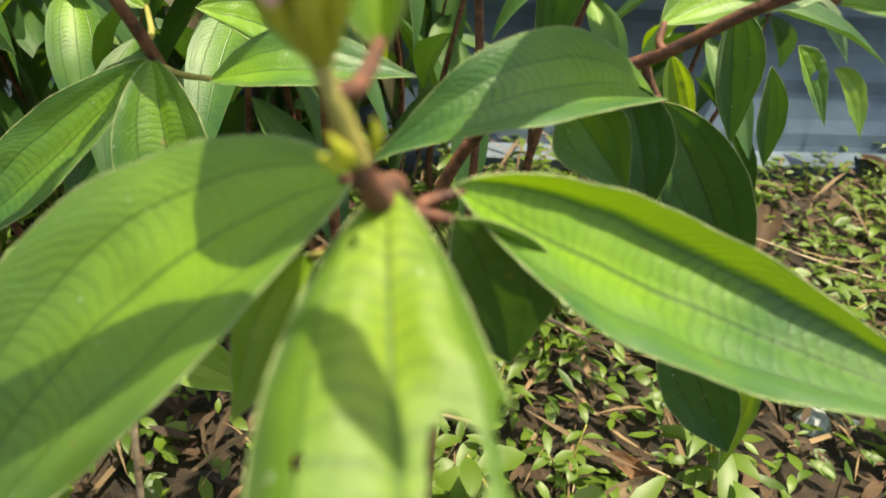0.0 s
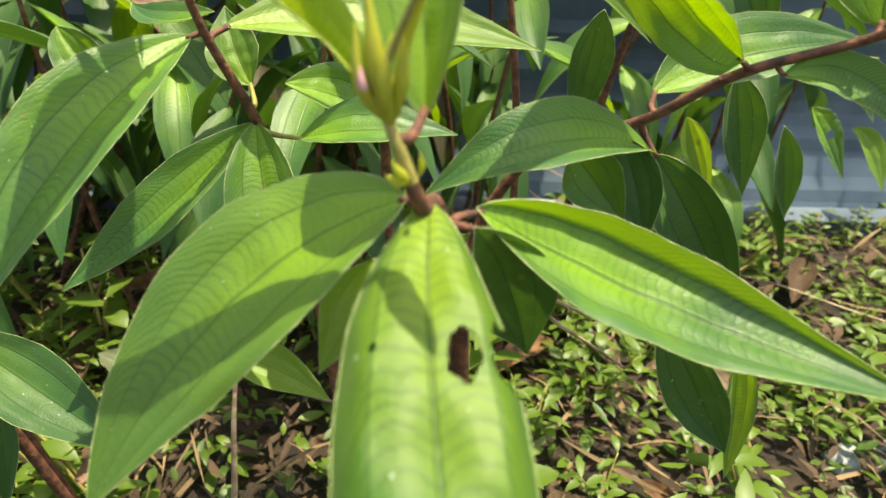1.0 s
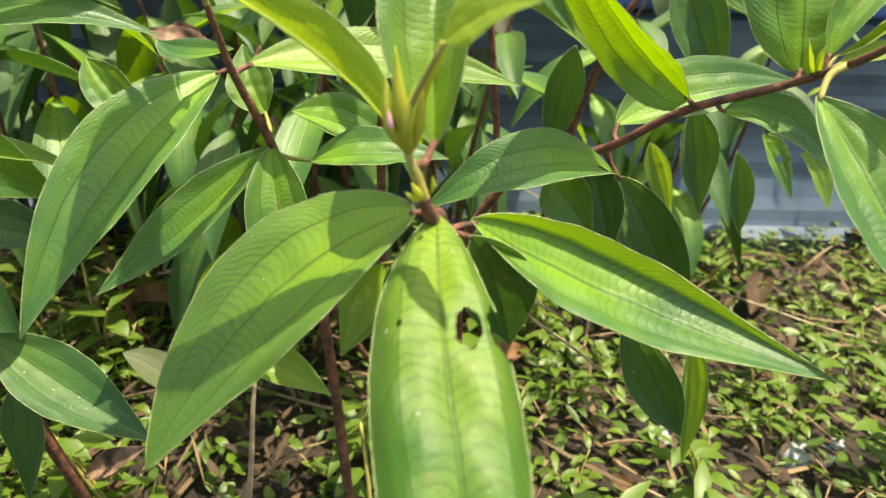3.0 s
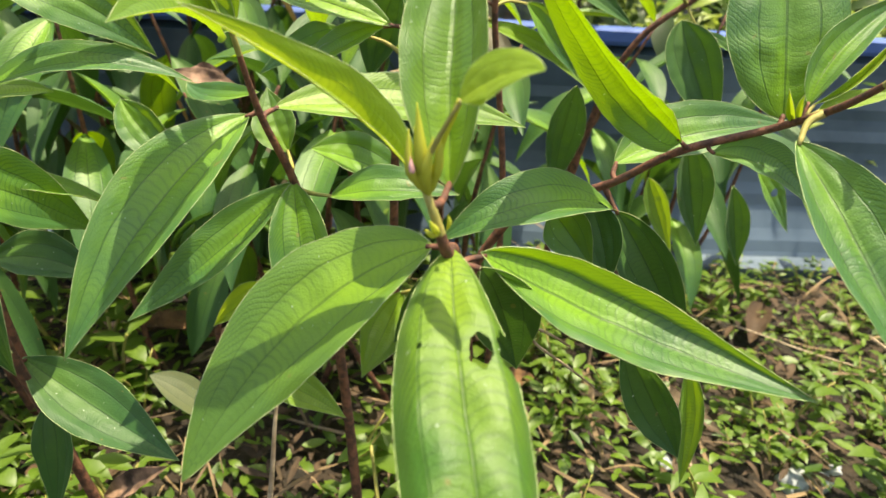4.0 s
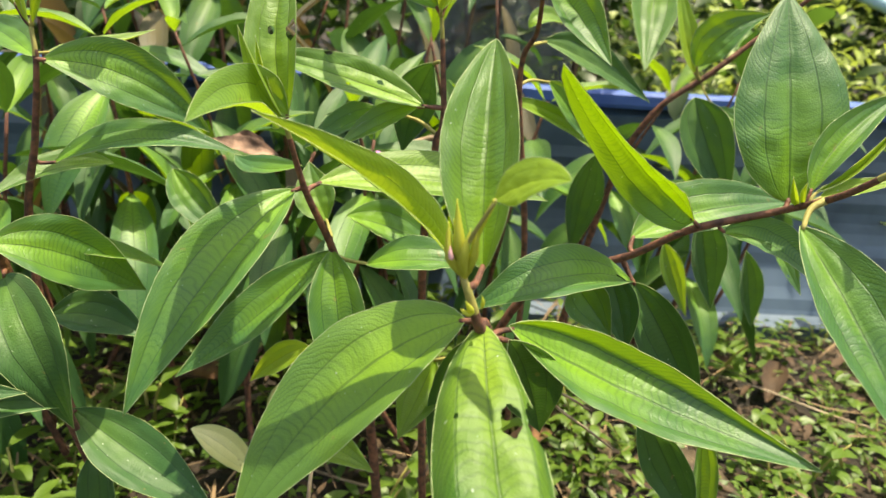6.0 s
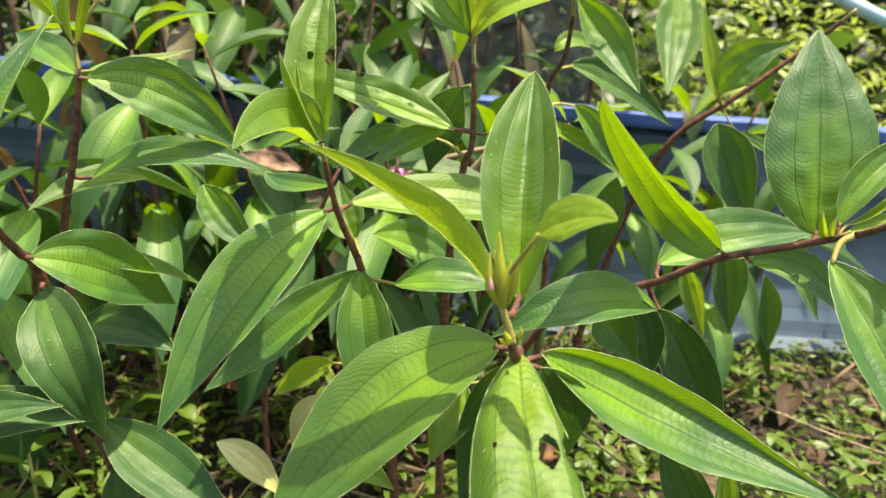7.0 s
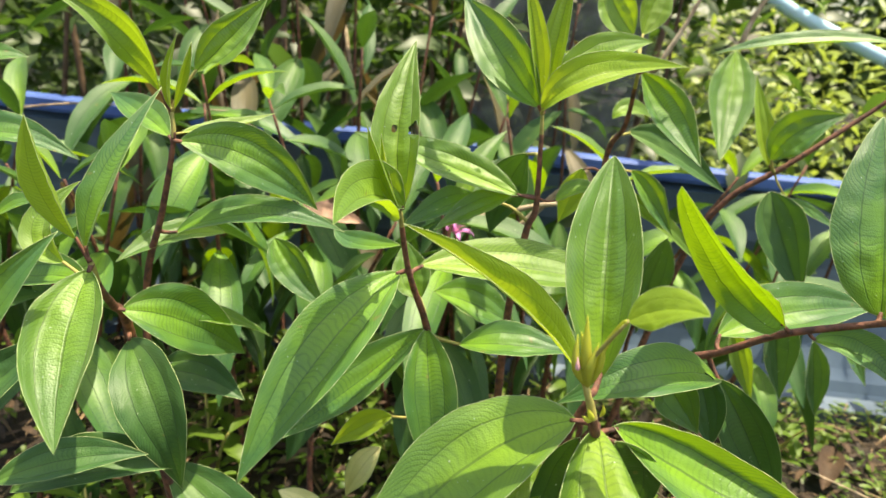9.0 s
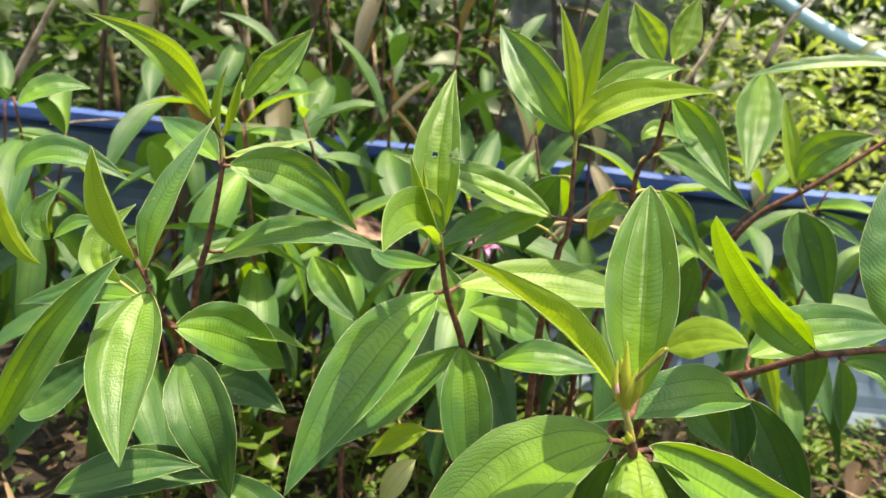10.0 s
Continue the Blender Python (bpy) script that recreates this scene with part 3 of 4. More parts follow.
leaf(west, (-19.92, 7.00, 26.31), (-21.05, 7.60, 27.44), (-20.28, 9.00, 29.07), 1.7, (-0.2, -0.9, 0.4), 18, 0.4)
leaf(west, (-19.05, 7.00, 25.68), (-21.69, 7.60, 25.31), (-25.26, 8.00, 24.22), 2.0, (0, -0.5, 0.86), 16, 0.0)
leaf(west, (-21.72, 1.20, 22.06), (-19.48, 1.60, 26.31), (-17.68, 3.20, 28.96), 1.5, (0.5, -0.75, 0.5), 18, 0.1)
# Low leaves at -1: their shade is put into the skin colour.
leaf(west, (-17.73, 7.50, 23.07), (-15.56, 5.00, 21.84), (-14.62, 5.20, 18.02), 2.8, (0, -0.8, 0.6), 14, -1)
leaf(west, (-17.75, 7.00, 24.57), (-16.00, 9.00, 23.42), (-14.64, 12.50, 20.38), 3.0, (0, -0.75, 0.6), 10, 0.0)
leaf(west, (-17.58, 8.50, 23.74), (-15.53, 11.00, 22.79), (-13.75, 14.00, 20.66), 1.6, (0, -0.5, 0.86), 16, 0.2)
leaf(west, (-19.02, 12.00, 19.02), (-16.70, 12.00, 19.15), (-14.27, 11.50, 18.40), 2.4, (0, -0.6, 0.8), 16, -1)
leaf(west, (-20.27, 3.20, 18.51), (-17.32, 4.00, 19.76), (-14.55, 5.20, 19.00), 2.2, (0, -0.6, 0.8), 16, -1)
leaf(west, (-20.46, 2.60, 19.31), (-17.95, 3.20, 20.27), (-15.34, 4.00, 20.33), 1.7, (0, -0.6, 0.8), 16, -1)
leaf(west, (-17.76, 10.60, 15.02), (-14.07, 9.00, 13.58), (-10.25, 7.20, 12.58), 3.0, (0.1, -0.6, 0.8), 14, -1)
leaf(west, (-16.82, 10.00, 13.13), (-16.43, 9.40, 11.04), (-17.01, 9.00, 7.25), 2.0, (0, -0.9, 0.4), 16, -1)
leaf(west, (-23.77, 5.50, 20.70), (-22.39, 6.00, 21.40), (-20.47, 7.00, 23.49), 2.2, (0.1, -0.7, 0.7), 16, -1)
leaf(west, (-23.74, 7.00, 33.04), (-22.67, 7.60, 33.69), (-21.49, 8.20, 33.83), 1.5, (0, -0.6, 0.8), 14, 0.1)
leaf(west, (-24.21, 9.00, 27.04), (-24.72, 9.20, 27.93), (-23.98, 9.60, 29.26), 1.5, (-0.2, -0.85, 0.4), 14, 0.1)
leaf(west, (-24.08, 9.00, 27.06), (-23.09, 9.10, 27.75), (-22.13, 9.30, 27.97), 1.1, (0, -0.5, 0.86), 14, 0.1)
leaf(west, (-21.93, 5.00, 27.50), (-22.41, 4.50, 29.09), (-22.65, 4.00, 31.55), 1.4, (-0.3, -0.85, 0.4), 30, 0.85)
leaf(west, (-29.29, 14.00, 28.27), (-27.20, 14.50, 29.50), (-23.78, 15.00, 28.43), 2.2, (0, -0.6, 0.8), 14, 0.0)
thick = branch([(20.22, 26.00, 35.80), (18.92, 27.00, 33.94), (15.05, 27.50, 30.14), (11.84, 28.50, 26.79), (10.00, 30.00, 20.00), (7.00, 32.00, -0.50)], 0.11, 0.26)
leaf(thick, (13.81, 27.00, 30.39), (14.82, 26.60, 32.36), (17.21, 26.00, 33.74), 2.8, (-0.1, -0.85, 0.5), 18, 0.0)
leaf(thick, (13.00, 24.00, 29.03), (13.91, 23.50, 26.68), (16.02, 23.00, 22.77), 3.4, (-0.2, -0.95, 0.3), 20, -1)
leaf(thick, (13.96, 27.50, 29.94), (13.07, 28.00, 32.38), (12.43, 29.00, 35.41), 1.6, (0.2, -0.95, 0.2), 20, 0.8)
leaf(thick, (15.36, 27.00, 28.07), (16.97, 27.00, 27.32), (19.15, 27.00, 26.45), 1.2, (0, -0.6, 0.8), 18, 0.1)
leaf(thick, (12.19, 33.00, 36.69), (11.70, 30.80, 33.34), (10.84, 27.50, 29.91), 3.4, (0, -0.5, 0.85), 14, 0.15)
leaf(thick, (16.23, 21.00, 37.88), (11.44, 21.50, 37.38), (7.39, 22.50, 36.33), 1.7, (0, -0.4, 0.9), 16, 0.1)
leaf(thick, (22.35, 30.00, 18.94), (23.73, 30.00, 17.10), (25.66, 30.00, 14.38), 2.4, (0.1, -0.7, 0.7), 14, 0.1, ((0.5, -0.3, 0.05, 0.25), (0.7, 0.5, 0.03, 0.15)))
leaf(thick, (12.81, 24.00, 20.03), (13.67, 24.00, 18.08), (15.13, 24.00, 14.98), 1.6, (-0.2, -0.8, 0.5), 14, 0.4)
leaf(thick, (27.64, 34.00, 16.41), (29.38, 34.00, 14.77), (30.45, 33.00, 12.37), 2.4, (0.1, -0.7, 0.7), 14, 0.3)
twig = branch([(2.93, 18.50, 35.18), (3.06, 20.00, 32.42), (2.52, 21.00, 29.51), (4.00, 22.00, 18.00), (4.00, 23.00, -0.50)], 0.1, 0.22)
leaf(twig, (2.96, 18.00, 35.22), (4.58, 17.40, 33.30), (6.00, 15.60, 31.33), 2.4, (-0.3, -0.65, 0.7), 20, 0.1)
leaf(twig, (3.85, 23.00, 31.68), (6.80, 24.00, 30.57), (10.91, 25.50, 28.34), 2.6, (0, -0.75, 0.65), 18, -1)
leaf(twig, (3.07, 24.00, 32.24), (4.33, 24.50, 32.75), (6.58, 26.00, 31.87), 1.6, (0, -0.6, 0.8), 18, 0.3)
leaf(twig, (2.67, 20.00, 36.90), (1.69, 20.50, 38.06), (0.85, 21.00, 39.66), 2.2, (-0.3, -0.9, 0.3), 20, 0.4)
leaf(twig, (3.10, 20.00, 36.94), (3.48, 20.50, 38.51), (4.12, 21.00, 40.25), 2.0, (0.3, -0.9, 0.3), 20, 0.6)
leaf(twig, (1.84, 22.00, 28.59), (6.11, 23.00, 26.72), (10.14, 23.50, 23.75), 1.9, (0.1, -0.6, 0.8), 22, 0.5)
leaf(twig, (8.47, 27.00, 24.65), (8.07, 27.50, 21.49), (7.93, 28.00, 17.27), 2.7, (0.1, -0.95, 0.2), 16, -1)
leaf(twig, (4.19, 22.00, 29.69), (5.69, 22.50, 28.12), (7.52, 23.00, 25.89), 1.9, (0, -0.8, 0.6), 18, 0.1)
leaf(twig, (1.38, 21.00, 29.70), (1.00, 21.00, 28.18), (0.46, 21.00, 26.44), 1.8, (0, -0.9, 0.4), 18, 0.7)


# ---- the buds ----
def spindle(name, pts, thick, stem, material=None, full=0.45):
    """A plump bud scale: a pointed rod, thickest near the part 'full' of its length."""
    line = smooth_line([Vector(p) * CM for p in pts], 8)
    n = len(line) - 1
    radii = []
    for k in range(n + 1):
        u = k / n
        g = (u / full) ** 0.55 if u < full else max(0.04, 1 - ((u - full) / (1 - full)) ** 1.7)
        radii.append(thick * CM * max(0.05, g) * (1 + 0.12 * noise.noise(line[k] * 900)))
    return part(name, mesh_of(name, *tube_data(line, radii, 9), material or BUD), None, stem)


spindle("bud_scale", [(-0.72, 0.20, 27.35), (-0.90, 0.05, 28.2), (-1.05, 0.10, 29.5)], 0.17, centre)
spindle("bud_scale", [(-0.68, 0.22, 27.25), (-0.80, 0.15, 27.8), (-0.90, 0.15, 28.7)], 0.23, centre)
spindle("bud_scale", [(-0.80, 0.15, 27.35), (-1.15, 0.00, 28.0), (-1.22, 0.10, 28.9)], 0.13, centre)
spindle("bud_scale", [(-0.64, 0.15, 27.35), (-0.52, -0.02, 28.1), (-0.50, -0.05, 28.85)], 0.13, centre)
spindle("bud_scale", [(-0.70, 0.10, 27.4), (-0.78, -0.12, 28.0), (-0.66, -0.10, 28.8)], 0.13, centre)
spindle("bud_scale", [(-0.74, 0.30, 27.4), (-0.95, 0.28, 28.4), (-1.10, 0.35, 28.9)], 0.10, centre)
spindle("bud_scale", [(-1.02, 0.05, 27.75), (-1.12, -0.05, 28.0), (-1.16, -0.05, 28.35)], 0.09, centre, PINK)
rod("petiole", [Vector(p) * CM for p in ((-0.62, 0.15, 27.5), (-0.46, 0.05, 28.6), (-0.22, -0.25, 29.4), (-0.16, -0.68, 29.75))], 0.09 * CM, 0.07 * CM, BUD, centre)
spindle("side_bud", [(-0.38, 0.10, 26.35), (-0.50, -0.12, 26.55), (-0.66, -0.25, 26.85)], 0.09, centre)
spindle("side_bud", [(-0.40, 0.08, 26.35), (-0.58, -0.12, 26.42), (-0.78, -0.20, 26.60)], 0.08, centre)
spindle("side_bud", [(-0.22, 0.10, 26.45), (-0.18, -0.05, 26.7), (-0.22, -0.10, 26.95)], 0.06, centre)


# ---- fill: further shoots of the same kind behind and below ----
def stock_leaf(length, width, arch, fold, seed, skin, nu=14, nv=8):
    return leaf_mesh((0, 0, 0), (0, length * 0.5, arch), (0, length, -arch * 0.6), width, (0, 0, 1), fold, seed, nu, nv, (), None, False, skin)


# Leaves 0, 2 and 4 take the skin with shade in its colour.
STOCK = [stock_leaf(0.085 + 0.006 * k, 0.028 + 0.002 * (k % 3), 0.006 + 0.003 * (k % 2), 10 + 4 * (k % 3), 60 + k, [SHADED, LEAF[0], SHADED, LEAF[0], SHADED, LEAF[1], WITHERED][k]) for k in range(7)]


def shoot(thing, foot, top, seed, pairs=5, size=1.0, choice=(0, 0, 2, 2, 1, 4, 3, 0, 2, 4, 1)):
    """A stem with opposite pairs of leaves, each pair turned against the last."""
    r = random.Random(seed)
    foot, top = Vector(foot), Vector(top)
    bend = Vector((r.uniform(-0.03, 0.03), r.uniform(-0.03, 0.03), 0))
    pts = [foot, foot.lerp(top, 0.4) + bend, foot.lerp(top, 0.75) + bend * 0.6, top]
    stem = rod("branch", pts, 0.0026, 0.0010, BARK, thing, sides=6, steps=4)
    line = smooth_line(pts, 10)
    turn = r.uniform(0, 360)
    for k in range(pairs):
        at = line[int((len(line) - 1) * (1 - 0.62 * k / pairs))]
        turn += 90 + r.uniform(-18, 18)
        for half in (0, 180):
            me = STOCK[r.choice(choice) if k else r.choice((4, 5) if 1 in choice else choice)]
            ob = part("leaf", me, None, stem)
            tilt = r.uniform(-55, -5) - 8 * k + (60 if k == 0 else 0)
            m = Matrix.Translation(at) @ pose(0, 0, 0, 0, 0, turn + half) @ pose(0, 0.002, 0, tilt, r.uniform(-20, 20), 0)
            ob.matrix_basis = m @ Matrix.Scale(size * r.uniform(0.75, 1.1) * (0.6 if k == 0 else 1), 4)
    return stem


def back_shrub(spots, seed, label, **more):
    thing = empty("shrub", (spots[0][0], spots[0][1], 0), label, "shrub", "shrubs behind")
    off = Vector((spots[0][0], spots[0][1], 0))
    for k, (x, y, h) in enumerate(spots):
        r = random.Random(seed * 50 + k)
        shoot(thing, Vector((x, y, -0.01)) - off, Vector((x + r.uniform(-0.05, 0.05), y - r.uniform(0, 0.05), h)) - off, seed * 100 + k, **more)


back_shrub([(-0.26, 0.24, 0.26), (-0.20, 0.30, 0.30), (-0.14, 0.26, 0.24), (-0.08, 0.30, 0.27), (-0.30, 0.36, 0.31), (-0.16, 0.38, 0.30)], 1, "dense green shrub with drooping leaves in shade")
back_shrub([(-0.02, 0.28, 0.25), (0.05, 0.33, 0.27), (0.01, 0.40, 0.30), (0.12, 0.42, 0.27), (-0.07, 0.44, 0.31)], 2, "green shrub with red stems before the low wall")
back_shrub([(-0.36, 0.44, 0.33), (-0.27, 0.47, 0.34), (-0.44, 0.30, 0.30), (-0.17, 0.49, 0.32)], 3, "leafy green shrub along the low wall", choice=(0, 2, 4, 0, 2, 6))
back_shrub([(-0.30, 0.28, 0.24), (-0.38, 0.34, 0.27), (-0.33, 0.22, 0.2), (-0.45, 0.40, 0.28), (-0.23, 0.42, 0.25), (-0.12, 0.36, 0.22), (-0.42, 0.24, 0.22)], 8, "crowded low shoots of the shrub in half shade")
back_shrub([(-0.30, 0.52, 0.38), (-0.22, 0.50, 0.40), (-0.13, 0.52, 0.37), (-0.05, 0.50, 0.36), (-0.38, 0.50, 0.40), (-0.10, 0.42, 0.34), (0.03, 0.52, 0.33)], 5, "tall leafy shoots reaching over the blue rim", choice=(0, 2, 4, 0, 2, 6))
# Brown withered and dark skins only: shade behind the wall is in their colour.
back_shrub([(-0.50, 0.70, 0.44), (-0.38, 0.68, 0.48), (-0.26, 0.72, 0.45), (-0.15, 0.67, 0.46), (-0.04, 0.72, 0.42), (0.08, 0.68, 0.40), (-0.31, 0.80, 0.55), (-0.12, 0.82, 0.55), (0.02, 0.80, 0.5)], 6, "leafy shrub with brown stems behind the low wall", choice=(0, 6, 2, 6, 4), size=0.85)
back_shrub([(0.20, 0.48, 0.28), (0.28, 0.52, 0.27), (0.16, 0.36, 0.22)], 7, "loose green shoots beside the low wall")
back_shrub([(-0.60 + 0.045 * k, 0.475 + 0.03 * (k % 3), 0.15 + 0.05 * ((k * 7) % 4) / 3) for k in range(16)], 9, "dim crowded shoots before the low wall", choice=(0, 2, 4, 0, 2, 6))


# ---- weeds, litter and twigs on the ground ----
def blade(bm_verts, faces, base, way, up, length, width, droop):
    """One small leaf of two halves, added to lists."""
    side = way.cross(up).normalized()
    rows = [(0.0, 0.08), (0.3, 0.8), (0.6, 1.0), (0.85, 0.55), (1.0, 0.03)]
    off = len(bm_verts)
    for u, w in rows:
        p = base + way * length * u + up * (droop * length * (u - 1.6 * u * u))
        bm_verts += [p - side * width * 0.5 * w + up * width * 0.12 * w, p, p + side * width * 0.5 * w + up * width * 0.12 * w]
    for i in range(len(rows) - 1):
        a = off + i * 3
        faces += [(a, a + 1, a + 4, a + 3), (a + 1, a + 2, a + 5, a + 4)]


def weed_kind(seed):
    r = random.Random(seed)
    thing = empty("weed", (0, 0, 0), "small bright green weed rooted in the litter", "weed", "weeds on the ground")
    for s in range(r.choice((2, 3, 3))):
        a = r.uniform(0, 6.3)
        h = r.uniform(0.025, 0.06)
        top = Vector((math.cos(a) * h * 0.5, math.sin(a) * h * 0.5, h))
        stem = rod("stem", [(0, 0, -0.01), top * 0.5 + Vector((0, 0, 0.005)), top], 0.0010, 0.0006, GREEN_BARK, thing, sides=5, steps=3)
        for k in range(7):
            verts, faces = [], []
            b = k * 2.4 + r.uniform(-0.4, 0.4)
            way = Vector((math.cos(b), math.sin(b), r.uniform(0.0, 0.5))).normalized()
            up = Vector((0, 0, 1)) - way * way.z
            blade(verts, faces, top * (1 - 0.11 * k), way, up.normalized(), r.uniform(0.010, 0.022), r.uniform(0.005, 0.009), r.uniform(0.1, 0.5))
            part("leaf", mesh_of("leaf", verts, faces, WEED), None, stem)
    return thing


KINDS = [weed_kind(300 + k) for k in range(5)]
r = random.Random(11)
spots = []
while len(spots) < 250:
    x, y = (r.uniform(-0.35, 0.75), r.uniform(-0.02, 0.54)) if len(spots) < 200 else (r.uniform(-0.32, 0.12), r.uniform(0.02, 0.36))
    if all((x - a) ** 2 + (y - b) ** 2 > 0.016**2 for a, b in spots) and noise.noise(Vector((x * 5, y * 5, 3))) > -0.3:
        spots.append((x, y))
for k, (x, y) in enumerate(spots):
    m = pose(x, y, ground_height(x, y), 0, 0, r.uniform(0, 360)) @ Matrix.Scale(r.choice((0.65, 0.75, 0.9, 1.0, 1.2)) * (1.15 if k >= 200 else 1.0), 4)
    if k < 5:
        KINDS[k].matrix_basis = m
    else:
        copy_thing(KINDS[k % 5], m)


def scatter(name, n, region, size, material, label, category, seed, height=0.0, spread=0.0, narrow=0.42, upright=0.0):
    """Many small leaves in one sheet of stuff."""
    r = random.Random(seed)
    verts, faces = [], []
    for _ in range(n):
        x, y = r.uniform(*region[0]), r.uniform(*region[1])
        if noise.noise(Vector((x * 9, y * 9, seed))) < r.uniform(-0.9, 0.45):
            continue
        z = ground_height(x, y) + height + r.uniform(0, spread)
        a = r.uniform(0, 6.3)
        way = Vector((math.cos(a), math.sin(a), r.uniform(-0.3, 0.35) + upright)).normalized()
        up = (Vector((r.uniform(-0.4, 0.4), r.uniform(-0.4, 0.4), 1))).normalized()
        up = (up - way * up.dot(way)).normalized()
        s = r.uniform(*size)
        blade(verts, faces, Vector((x, y, z)), way, up, s, s * narrow * r.uniform(0.7, 1.2), r.uniform(-0.3, 0.6))
    ob = part(name, mesh_of(name, verts, faces, material), None)
    tagged(ob, label, category, kind="stuff")


scatter("leaf_litter", 8000, ((-0.6, 1.0), (-0.15, 0.57)), (0.006, 0.024), DRY, "dry brown and tan fallen leaves on soil", "leaf litter", 5, 0.004, 0.012, 0.30)
scatter("ground_cover", 13500, ((-0.5, 1.1), (-0.05, 0.56)), (0.006, 0.018), WEED, "tiny green seedlings among the litter", "ground cover", 6, 0.004, 0.02)
scatter("dry_straw", 1700, ((-0.55, 1.0), (-0.1, 0.56)), (0.02, 0.075), STRAW, "thin dry stalks and straw strewn on soil", "straw", 8, 0.006, 0.022, 0.045, 0.05)


def twig(pts, r0, label):
    ob = rod("twig", [Vector(p) * CM for p in pts], r0 * CM, r0 * 0.5 * CM, TWIG, sides=6, steps=5)
    tagged(ob, label, "twig", "dry twigs")


twig([(1.8, 5.0, 22.2), (2.6, 5.5, 21.0), (3.6, 6.5, 19.3), (5.1, 7.5, 17.7), (6.9, 9.0, 15.6)], 0.09, "thin bare brown twig among the leaves")
twig([(2.9, 7.0, 19.8), (4.0, 7.2, 19.4), (5.2, 7.6, 18.5)], 0.08, "short pink-brown bare twig among the leaves")
twig([(-6.4, 5.0, 10.5), (-6.0, 5.0, 13.6), (-5.8, 5.2, 16.1), (-5.6, 5.6, 18.1)], 0.12, "dry straw-coloured upright stalk")
twig([(-48.1, 45.0, 25.0), (-41.4, 45.0, 26.2), (-34.8, 45.0, 26.6), (-24.8, 44.0, 27.3)], 0.12, "long pale straw lying across the leaves")
twig([(8.6, 40.0, 34.6), (10.3, 40.0, 38.3), (11.6, 40.0, 41.9)], 0.22, "pale dry stalk leaning behind the shrub")
twig([(-5.3, 30.0, 23.3), (-1.8, 30.0, 24.5), (1.1, 29.0, 25.6), (3.7, 28.0, 25.6)], 0.25, "brown bare branch behind the leaves")
twig([(-1.6, 32.0, 21.7), (0.7, 32.0, 24.8), (3.2, 31.0, 27.8)], 0.3, "brown bare branch behind the leaves")
twig([(16.3, 45.0, 37.0), (17.3, 45.0, 40.3), (18.9, 45.0, 42.9)], 0.28, "reddish brown bare stem behind the shrub")
twig([(-55.0, 50.0, 27.9), (-52.3, 50.0, 32.5), (-49.6, 50.0, 37.0)], 0.5, "thick tan stem behind the low wall")
twig([(-18.0, 66.0, -1.0), (-20.5, 68.0, 27.3), (-24.7, 75.0, 40.8)], 0.4, "thick brown upright stem behind the low wall")
twig([(-37.3, 70.0, 22.1), (-38.0, 70.0, 31.3), (-38.6, 70.0, 39.2)], 0.7, "thick tan upright stem behind the low wall")


def upright_stem(x, y, lean, h, r0):
    ob = rod("brown_stem", [(x, y, -0.02), (x + lean * 0.4, y + 0.01, h * 0.45), (x + lean, y, h)], r0, r0 * 0.55, STEM, sides=8, steps=5)
    tagged(ob, "bare brown upright stem behind the low wall", "stem", "bare stems")


for k in range(16):
    upright_stem(-0.62 + 0.052 * k + 0.02 * math.sin(k * 5.1), 0.63 + 0.035 * ((k * 7) % 6), 0.09 * math.sin(k * 2.3), 0.55 + 0.05 * (k % 4), 0.0030 + 0.0012 * (k % 3))


def dry_leaf(base, mid, tip, width, seed, skin=PALE_DRY):
    me = leaf_mesh(Vector(base) * CM, Vector(mid) * CM, Vector(tip) * CM, width * CM, (0, -0.6, 0.8), 22, seed, 18, 10, (), None, False, skin, 2.5)
    tagged(part("dry_leaf", me, None), "curled pinkish tan dry leaf caught among the stems" if skin is PALE_DRY else "hanging rusty brown dry leaf behind the low wall", "dry leaf", "dry leaves")


def fallen_leaf(base, mid, tip, width, seed):
    me = leaf_mesh(Vector(base) * CM, Vector(mid) * CM, Vector(tip) * CM, width * CM, (0, -0.2, 1), 34, seed, 14, 8, (), None, False, LITTER[seed % 3], 3.0)
    tagged(part("dry_leaf", me, None), "curled brown dry leaf lying on the soil", "dry leaf", "fallen leaves on the soil")


dry_leaf((-15.1, 24.5, 24.8), (-12.7, 24.0, 24.4), (-10.9, 23.5, 24.3), 1.5, 40)
dry_leaf((-14.7, 26.0, 24.5), (-12.9, 25.0, 24.4), (-11.6, 24.0, 24.1), 1.6, 41)
dry_leaf((-17.4, 14.0, 3.7), (-15.0, 13.0, 5.7), (-12.8, 12.0, 7.8), 1.6, 42)
dry_leaf((-40.8, 72.0, 33.7), (-39.7, 72.0, 30.3), (-38.5, 71.0, 27.7), 3.2, 43, LITTER[1])
dry_leaf((-33.0, 74.0, 35.9), (-31.9, 73.0, 32.5), (-31.1, 72.0, 29.8), 2.6, 44, LITTER[0])
r = random.Random(77)
for k in range(46):
    x, y, a, n = r.uniform(-34, 62), r.uniform(2, 51), r.uniform(0, 6.3), r.uniform(2.2, 4.2)
    z = 100 * ground_height(x * CM, y * CM) + 1.2
    c, t = math.cos(a) * n, math.sin(a) * n
    fallen_leaf((x - c, y - t, z + r.uniform(0, 0.8)), (x, y, z + r.uniform(0.3, 1.3)), (x + c, y + t, z + r.uniform(-0.3, 1.6)), n * r.uniform(0.55, 0.85), 120 + k)
r = random.Random(21)
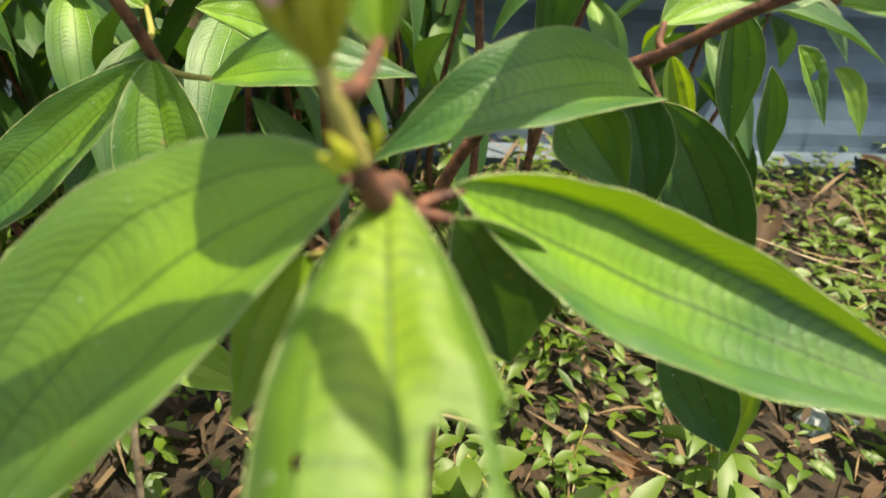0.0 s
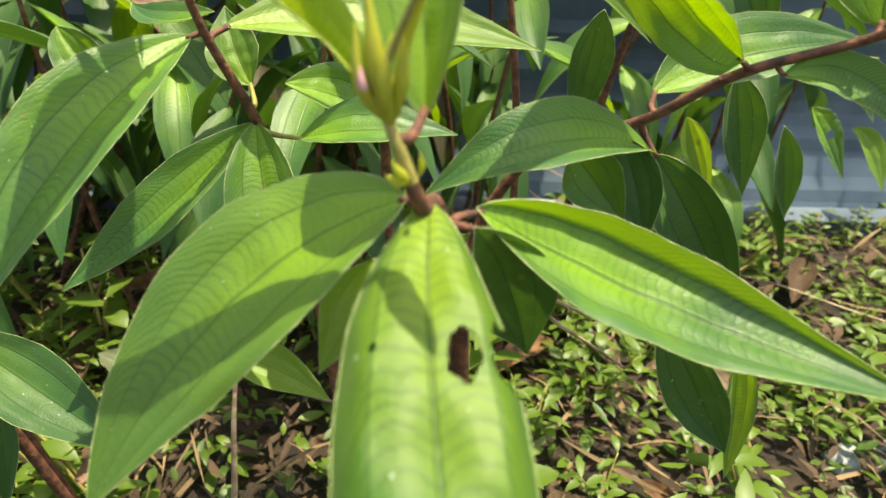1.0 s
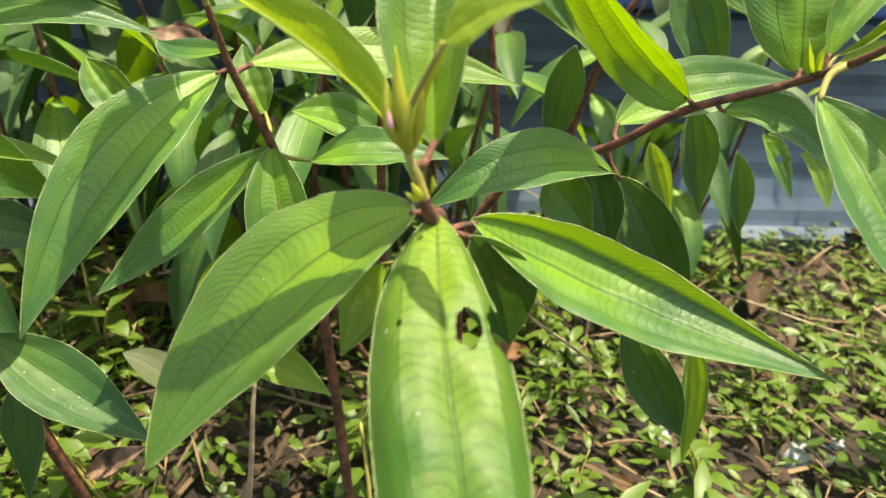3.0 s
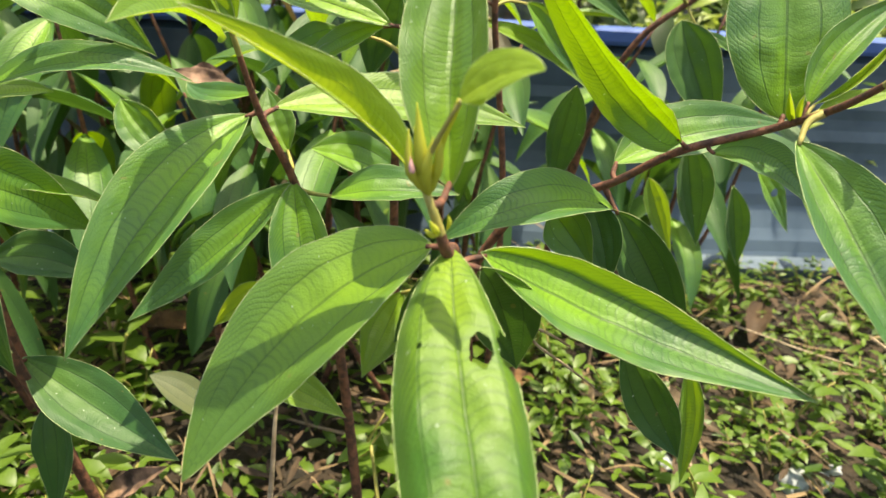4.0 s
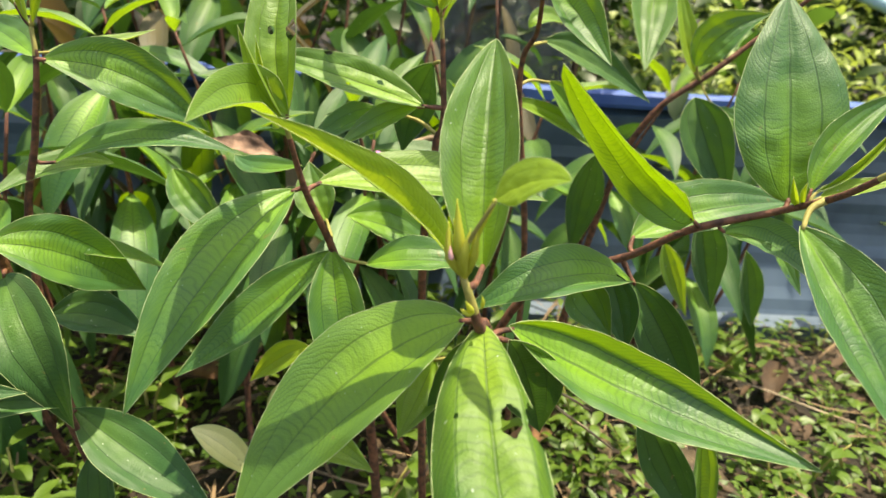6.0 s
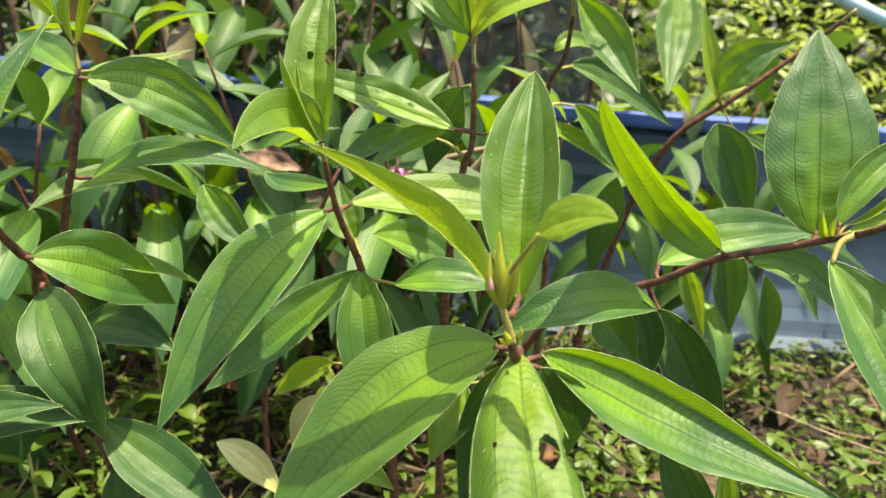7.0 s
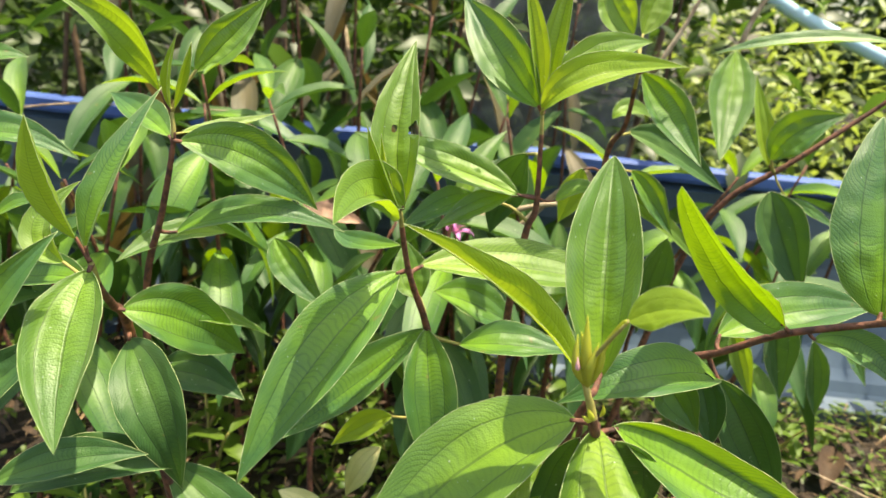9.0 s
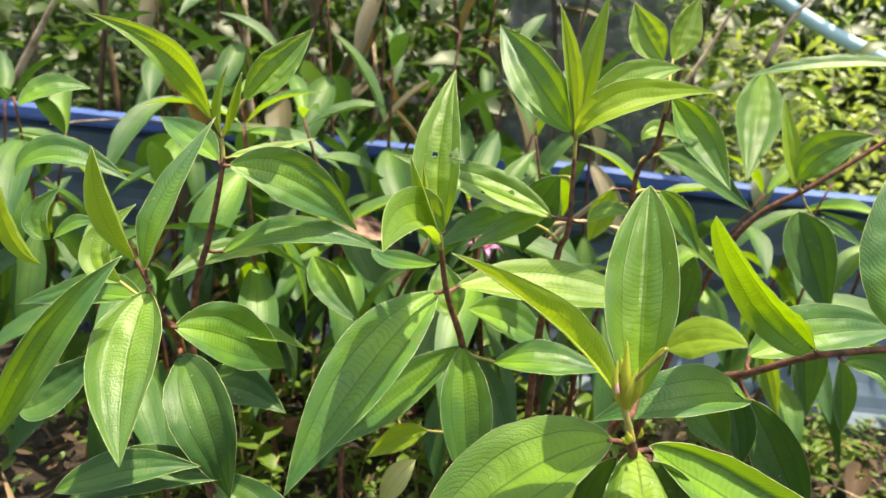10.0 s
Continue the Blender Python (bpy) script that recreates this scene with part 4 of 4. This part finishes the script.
for k in range(16):
    x, y, a, n = r.uniform(-10, 60), r.uniform(8, 52), r.uniform(0, 3.1), r.uniform(4, 12)
    p = [(x + math.cos(a) * n * s, y + math.sin(a) * n * s, 0.9 + r.uniform(-0.3, 0.8)) for s in (-1, -0.3, 0.4, 1)]
    twig(p, r.uniform(0.08, 0.2), "dry tan twig lying on the litter")


# ---- beyond the wall ----
def wood(name, n, region, size, material, label, seed, narrow=0.4):
    r = random.Random(seed)
    verts, faces = [], []
    clumps = [(r.uniform(*region[0]), r.uniform(*region[1]), r.uniform(*region[2]), r.uniform(0.06, 0.2)) for _ in range(n // 60)]
    for k in range(n):
        cx, cy, cz, cr = clumps[k % len(clumps)]
        p = Vector((r.gauss(cx, cr), r.gauss(cy, cr * 0.7), max(0.01, r.gauss(cz, cr * 0.8))))
        a = r.uniform(0, 6.3)
        way = Vector((math.cos(a), math.sin(a), r.uniform(-0.8, 0.4))).normalized()
        up = Vector((r.uniform(-0.6, 0.6), r.uniform(-0.9, 0.3), 1)).normalized()
        up = (up - way * up.dot(way)).normalized()
        s = r.uniform(*size)
        blade(verts, faces, p, way, up, s, s * narrow, 0.3)
    ob = part(name, mesh_of(name, verts, faces, material), None)
    tagged(ob, label, "foliage", kind="stuff")


# Dim and sunny growth differ by leaf colour, which holds the shade and sunlight.
wood("undergrowth", 7500, ((-1.6, 0.35), (0.68, 1.3), (0.05, 0.55)), (0.025, 0.065), FAR_SHADED, "green undergrowth behind the low wall, shade put into its colour", 31)
wood("sunny_growth", 8000, ((0.2, 1.9), (0.75, 1.7), (0.02, 0.45)), (0.014, 0.045), GRASS, "yellow-green growth behind the low wall, sunlight put into its colour", 32, 0.3)
scatter("rough_growth", 9000, ((-1.4, 2.4), (0.62, 2.3)), (0.02, 0.06), FAR_SHADED, "low rough green growth behind the low wall", "undergrowth", 35, 0.01, 0.12, 0.4, 0.3)
wood("thicket", 11000, ((-2.6, 3.2), (1.45, 2.1), (0.05, 1.3)), (0.05, 0.11), FAR_SHADED, "dense leafy thicket some way behind the wall", 34)
wood("far_wood", 9000, ((-4, 4.5), (1.8, 3.6), (0.1, 2.0)), (0.08, 0.2), FAR_SHADED, "leafy thicket in the distance, shade put into its dark colour", 33)


def net():
    """A hanging shade net: threads running down and threads running across."""
    thing = empty("shade_net", (0.035, 0.67, 0.0), "fine grey woven shade net hanging behind the wall", "net")
    here = Vector((0.035, 0.67, 0.0))

    def threads(name, pairs, w):
        verts, faces = [], []
        for a, b in pairs:
            a, b = Vector(a) - here, Vector(b) - here
            s = (b - a).normalized().cross(Vector((0, 1, 0))).normalized() * w
            t = Vector((0, w * 0.8, 0))
            off = len(verts)
            verts.extend([a - s, a - t, a + s, a + t, b - s, b - t, b + s, b + t])
            faces.extend([(off + i, off + (i + 1) % 4, off + 4 + (i + 1) % 4, off + 4 + i) for i in range(4)])
        tagged(part(name, mesh_of(name, verts, faces, NET, False), None, thing), kind="stuff")

    across = [-0.06 + 0.0032 * k for k in range(60)]
    threads("warp", [((x, 0.67 + 0.006 * math.sin(x * 60), 0.0), (x + 0.01, 0.68 + 0.004 * math.sin(x * 45), 0.70)) for x in across], 0.0008)
    threads("weft", [((-0.06, 0.67, 0.0032 * k + 0.01), (0.135, 0.675, 0.0032 * k + 0.014)) for k in range(215)], 0.0008)


net()
ob = rod("pipe", [(0.26, 0.79, 0.458), (0.344, 0.803, 0.421), (0.45, 0.80, 0.382), (0.72, 0.82, 0.29), (1.12, 0.86, 0.13)], 0.009, 0.009, PIPE, sides=14)
tagged(ob, "pale blue plastic pipe leaning behind the wall", "pipe")


# ---- flower ----
def flower(at):
    thing = empty("flower", at, "small withered magenta flower with thread-like petals", "flower")
    r = random.Random(3)
    for k in range(8):
        a = k * 0.785 + 0.3
        me = leaf_mesh((0, 0, 0), (math.cos(a) * 0.008, math.sin(a) * 0.007 - 0.001, 0.002 + 0.003 * (k % 3)), (math.cos(a) * 0.016, math.sin(a) * 0.014, -0.003 + 0.005 * (k % 3)), 0.0042, (0, 0, 1), 20, 90 + k, 8, 6, (), None, False, PETAL)
        part("petal", me, None, thing)
    for k in range(9):
        a = k * 0.7
        rod("stamen", [(0, 0, 0), (math.cos(a) * 0.004, math.sin(a) * 0.004, 0.006), (math.cos(a) * 0.009, math.sin(a) * 0.009, 0.009)], 0.0003, 0.0002, PINK, thing, sides=4, steps=3)
    rod("stalk", [(0, 0, 0), (0.002, 0.01, -0.012), (0.004, 0.02, -0.03)], 0.0009, 0.0009, BARK, thing, sides=6, steps=3)


flower((-0.0545, 0.2950, 0.2250))


# ---- stones ----
def stone(x, y, size, seed):
    bm = bmesh.new()
    bmesh.ops.create_icosphere(bm, subdivisions=3, radius=size)
    for v in bm.verts:
        d = v.co.normalized()
        v.co += d * size * 0.45 * noise.noise(d * 1.7 + Vector((seed, 0, 0)))
        v.co.z *= 0.6
    ob = part("stone", bm, STONE)
    ob.data.polygons.foreach_set("use_smooth", [True] * len(ob.data.polygons))
    ob.location = (x, y, ground_height(x, y) + size * 0.3)
    tagged(ob, "small pale grey stone lying in the litter", "stone", "stones in the litter")


for k, (x, y) in enumerate(((0.263, 0.214), (0.272, 0.204), (0.251, 0.201), (0.287, 0.217), (0.165, 0.214))):
    stone(x, y, 0.006 + 0.002 * (k % 3), k * 3.3)
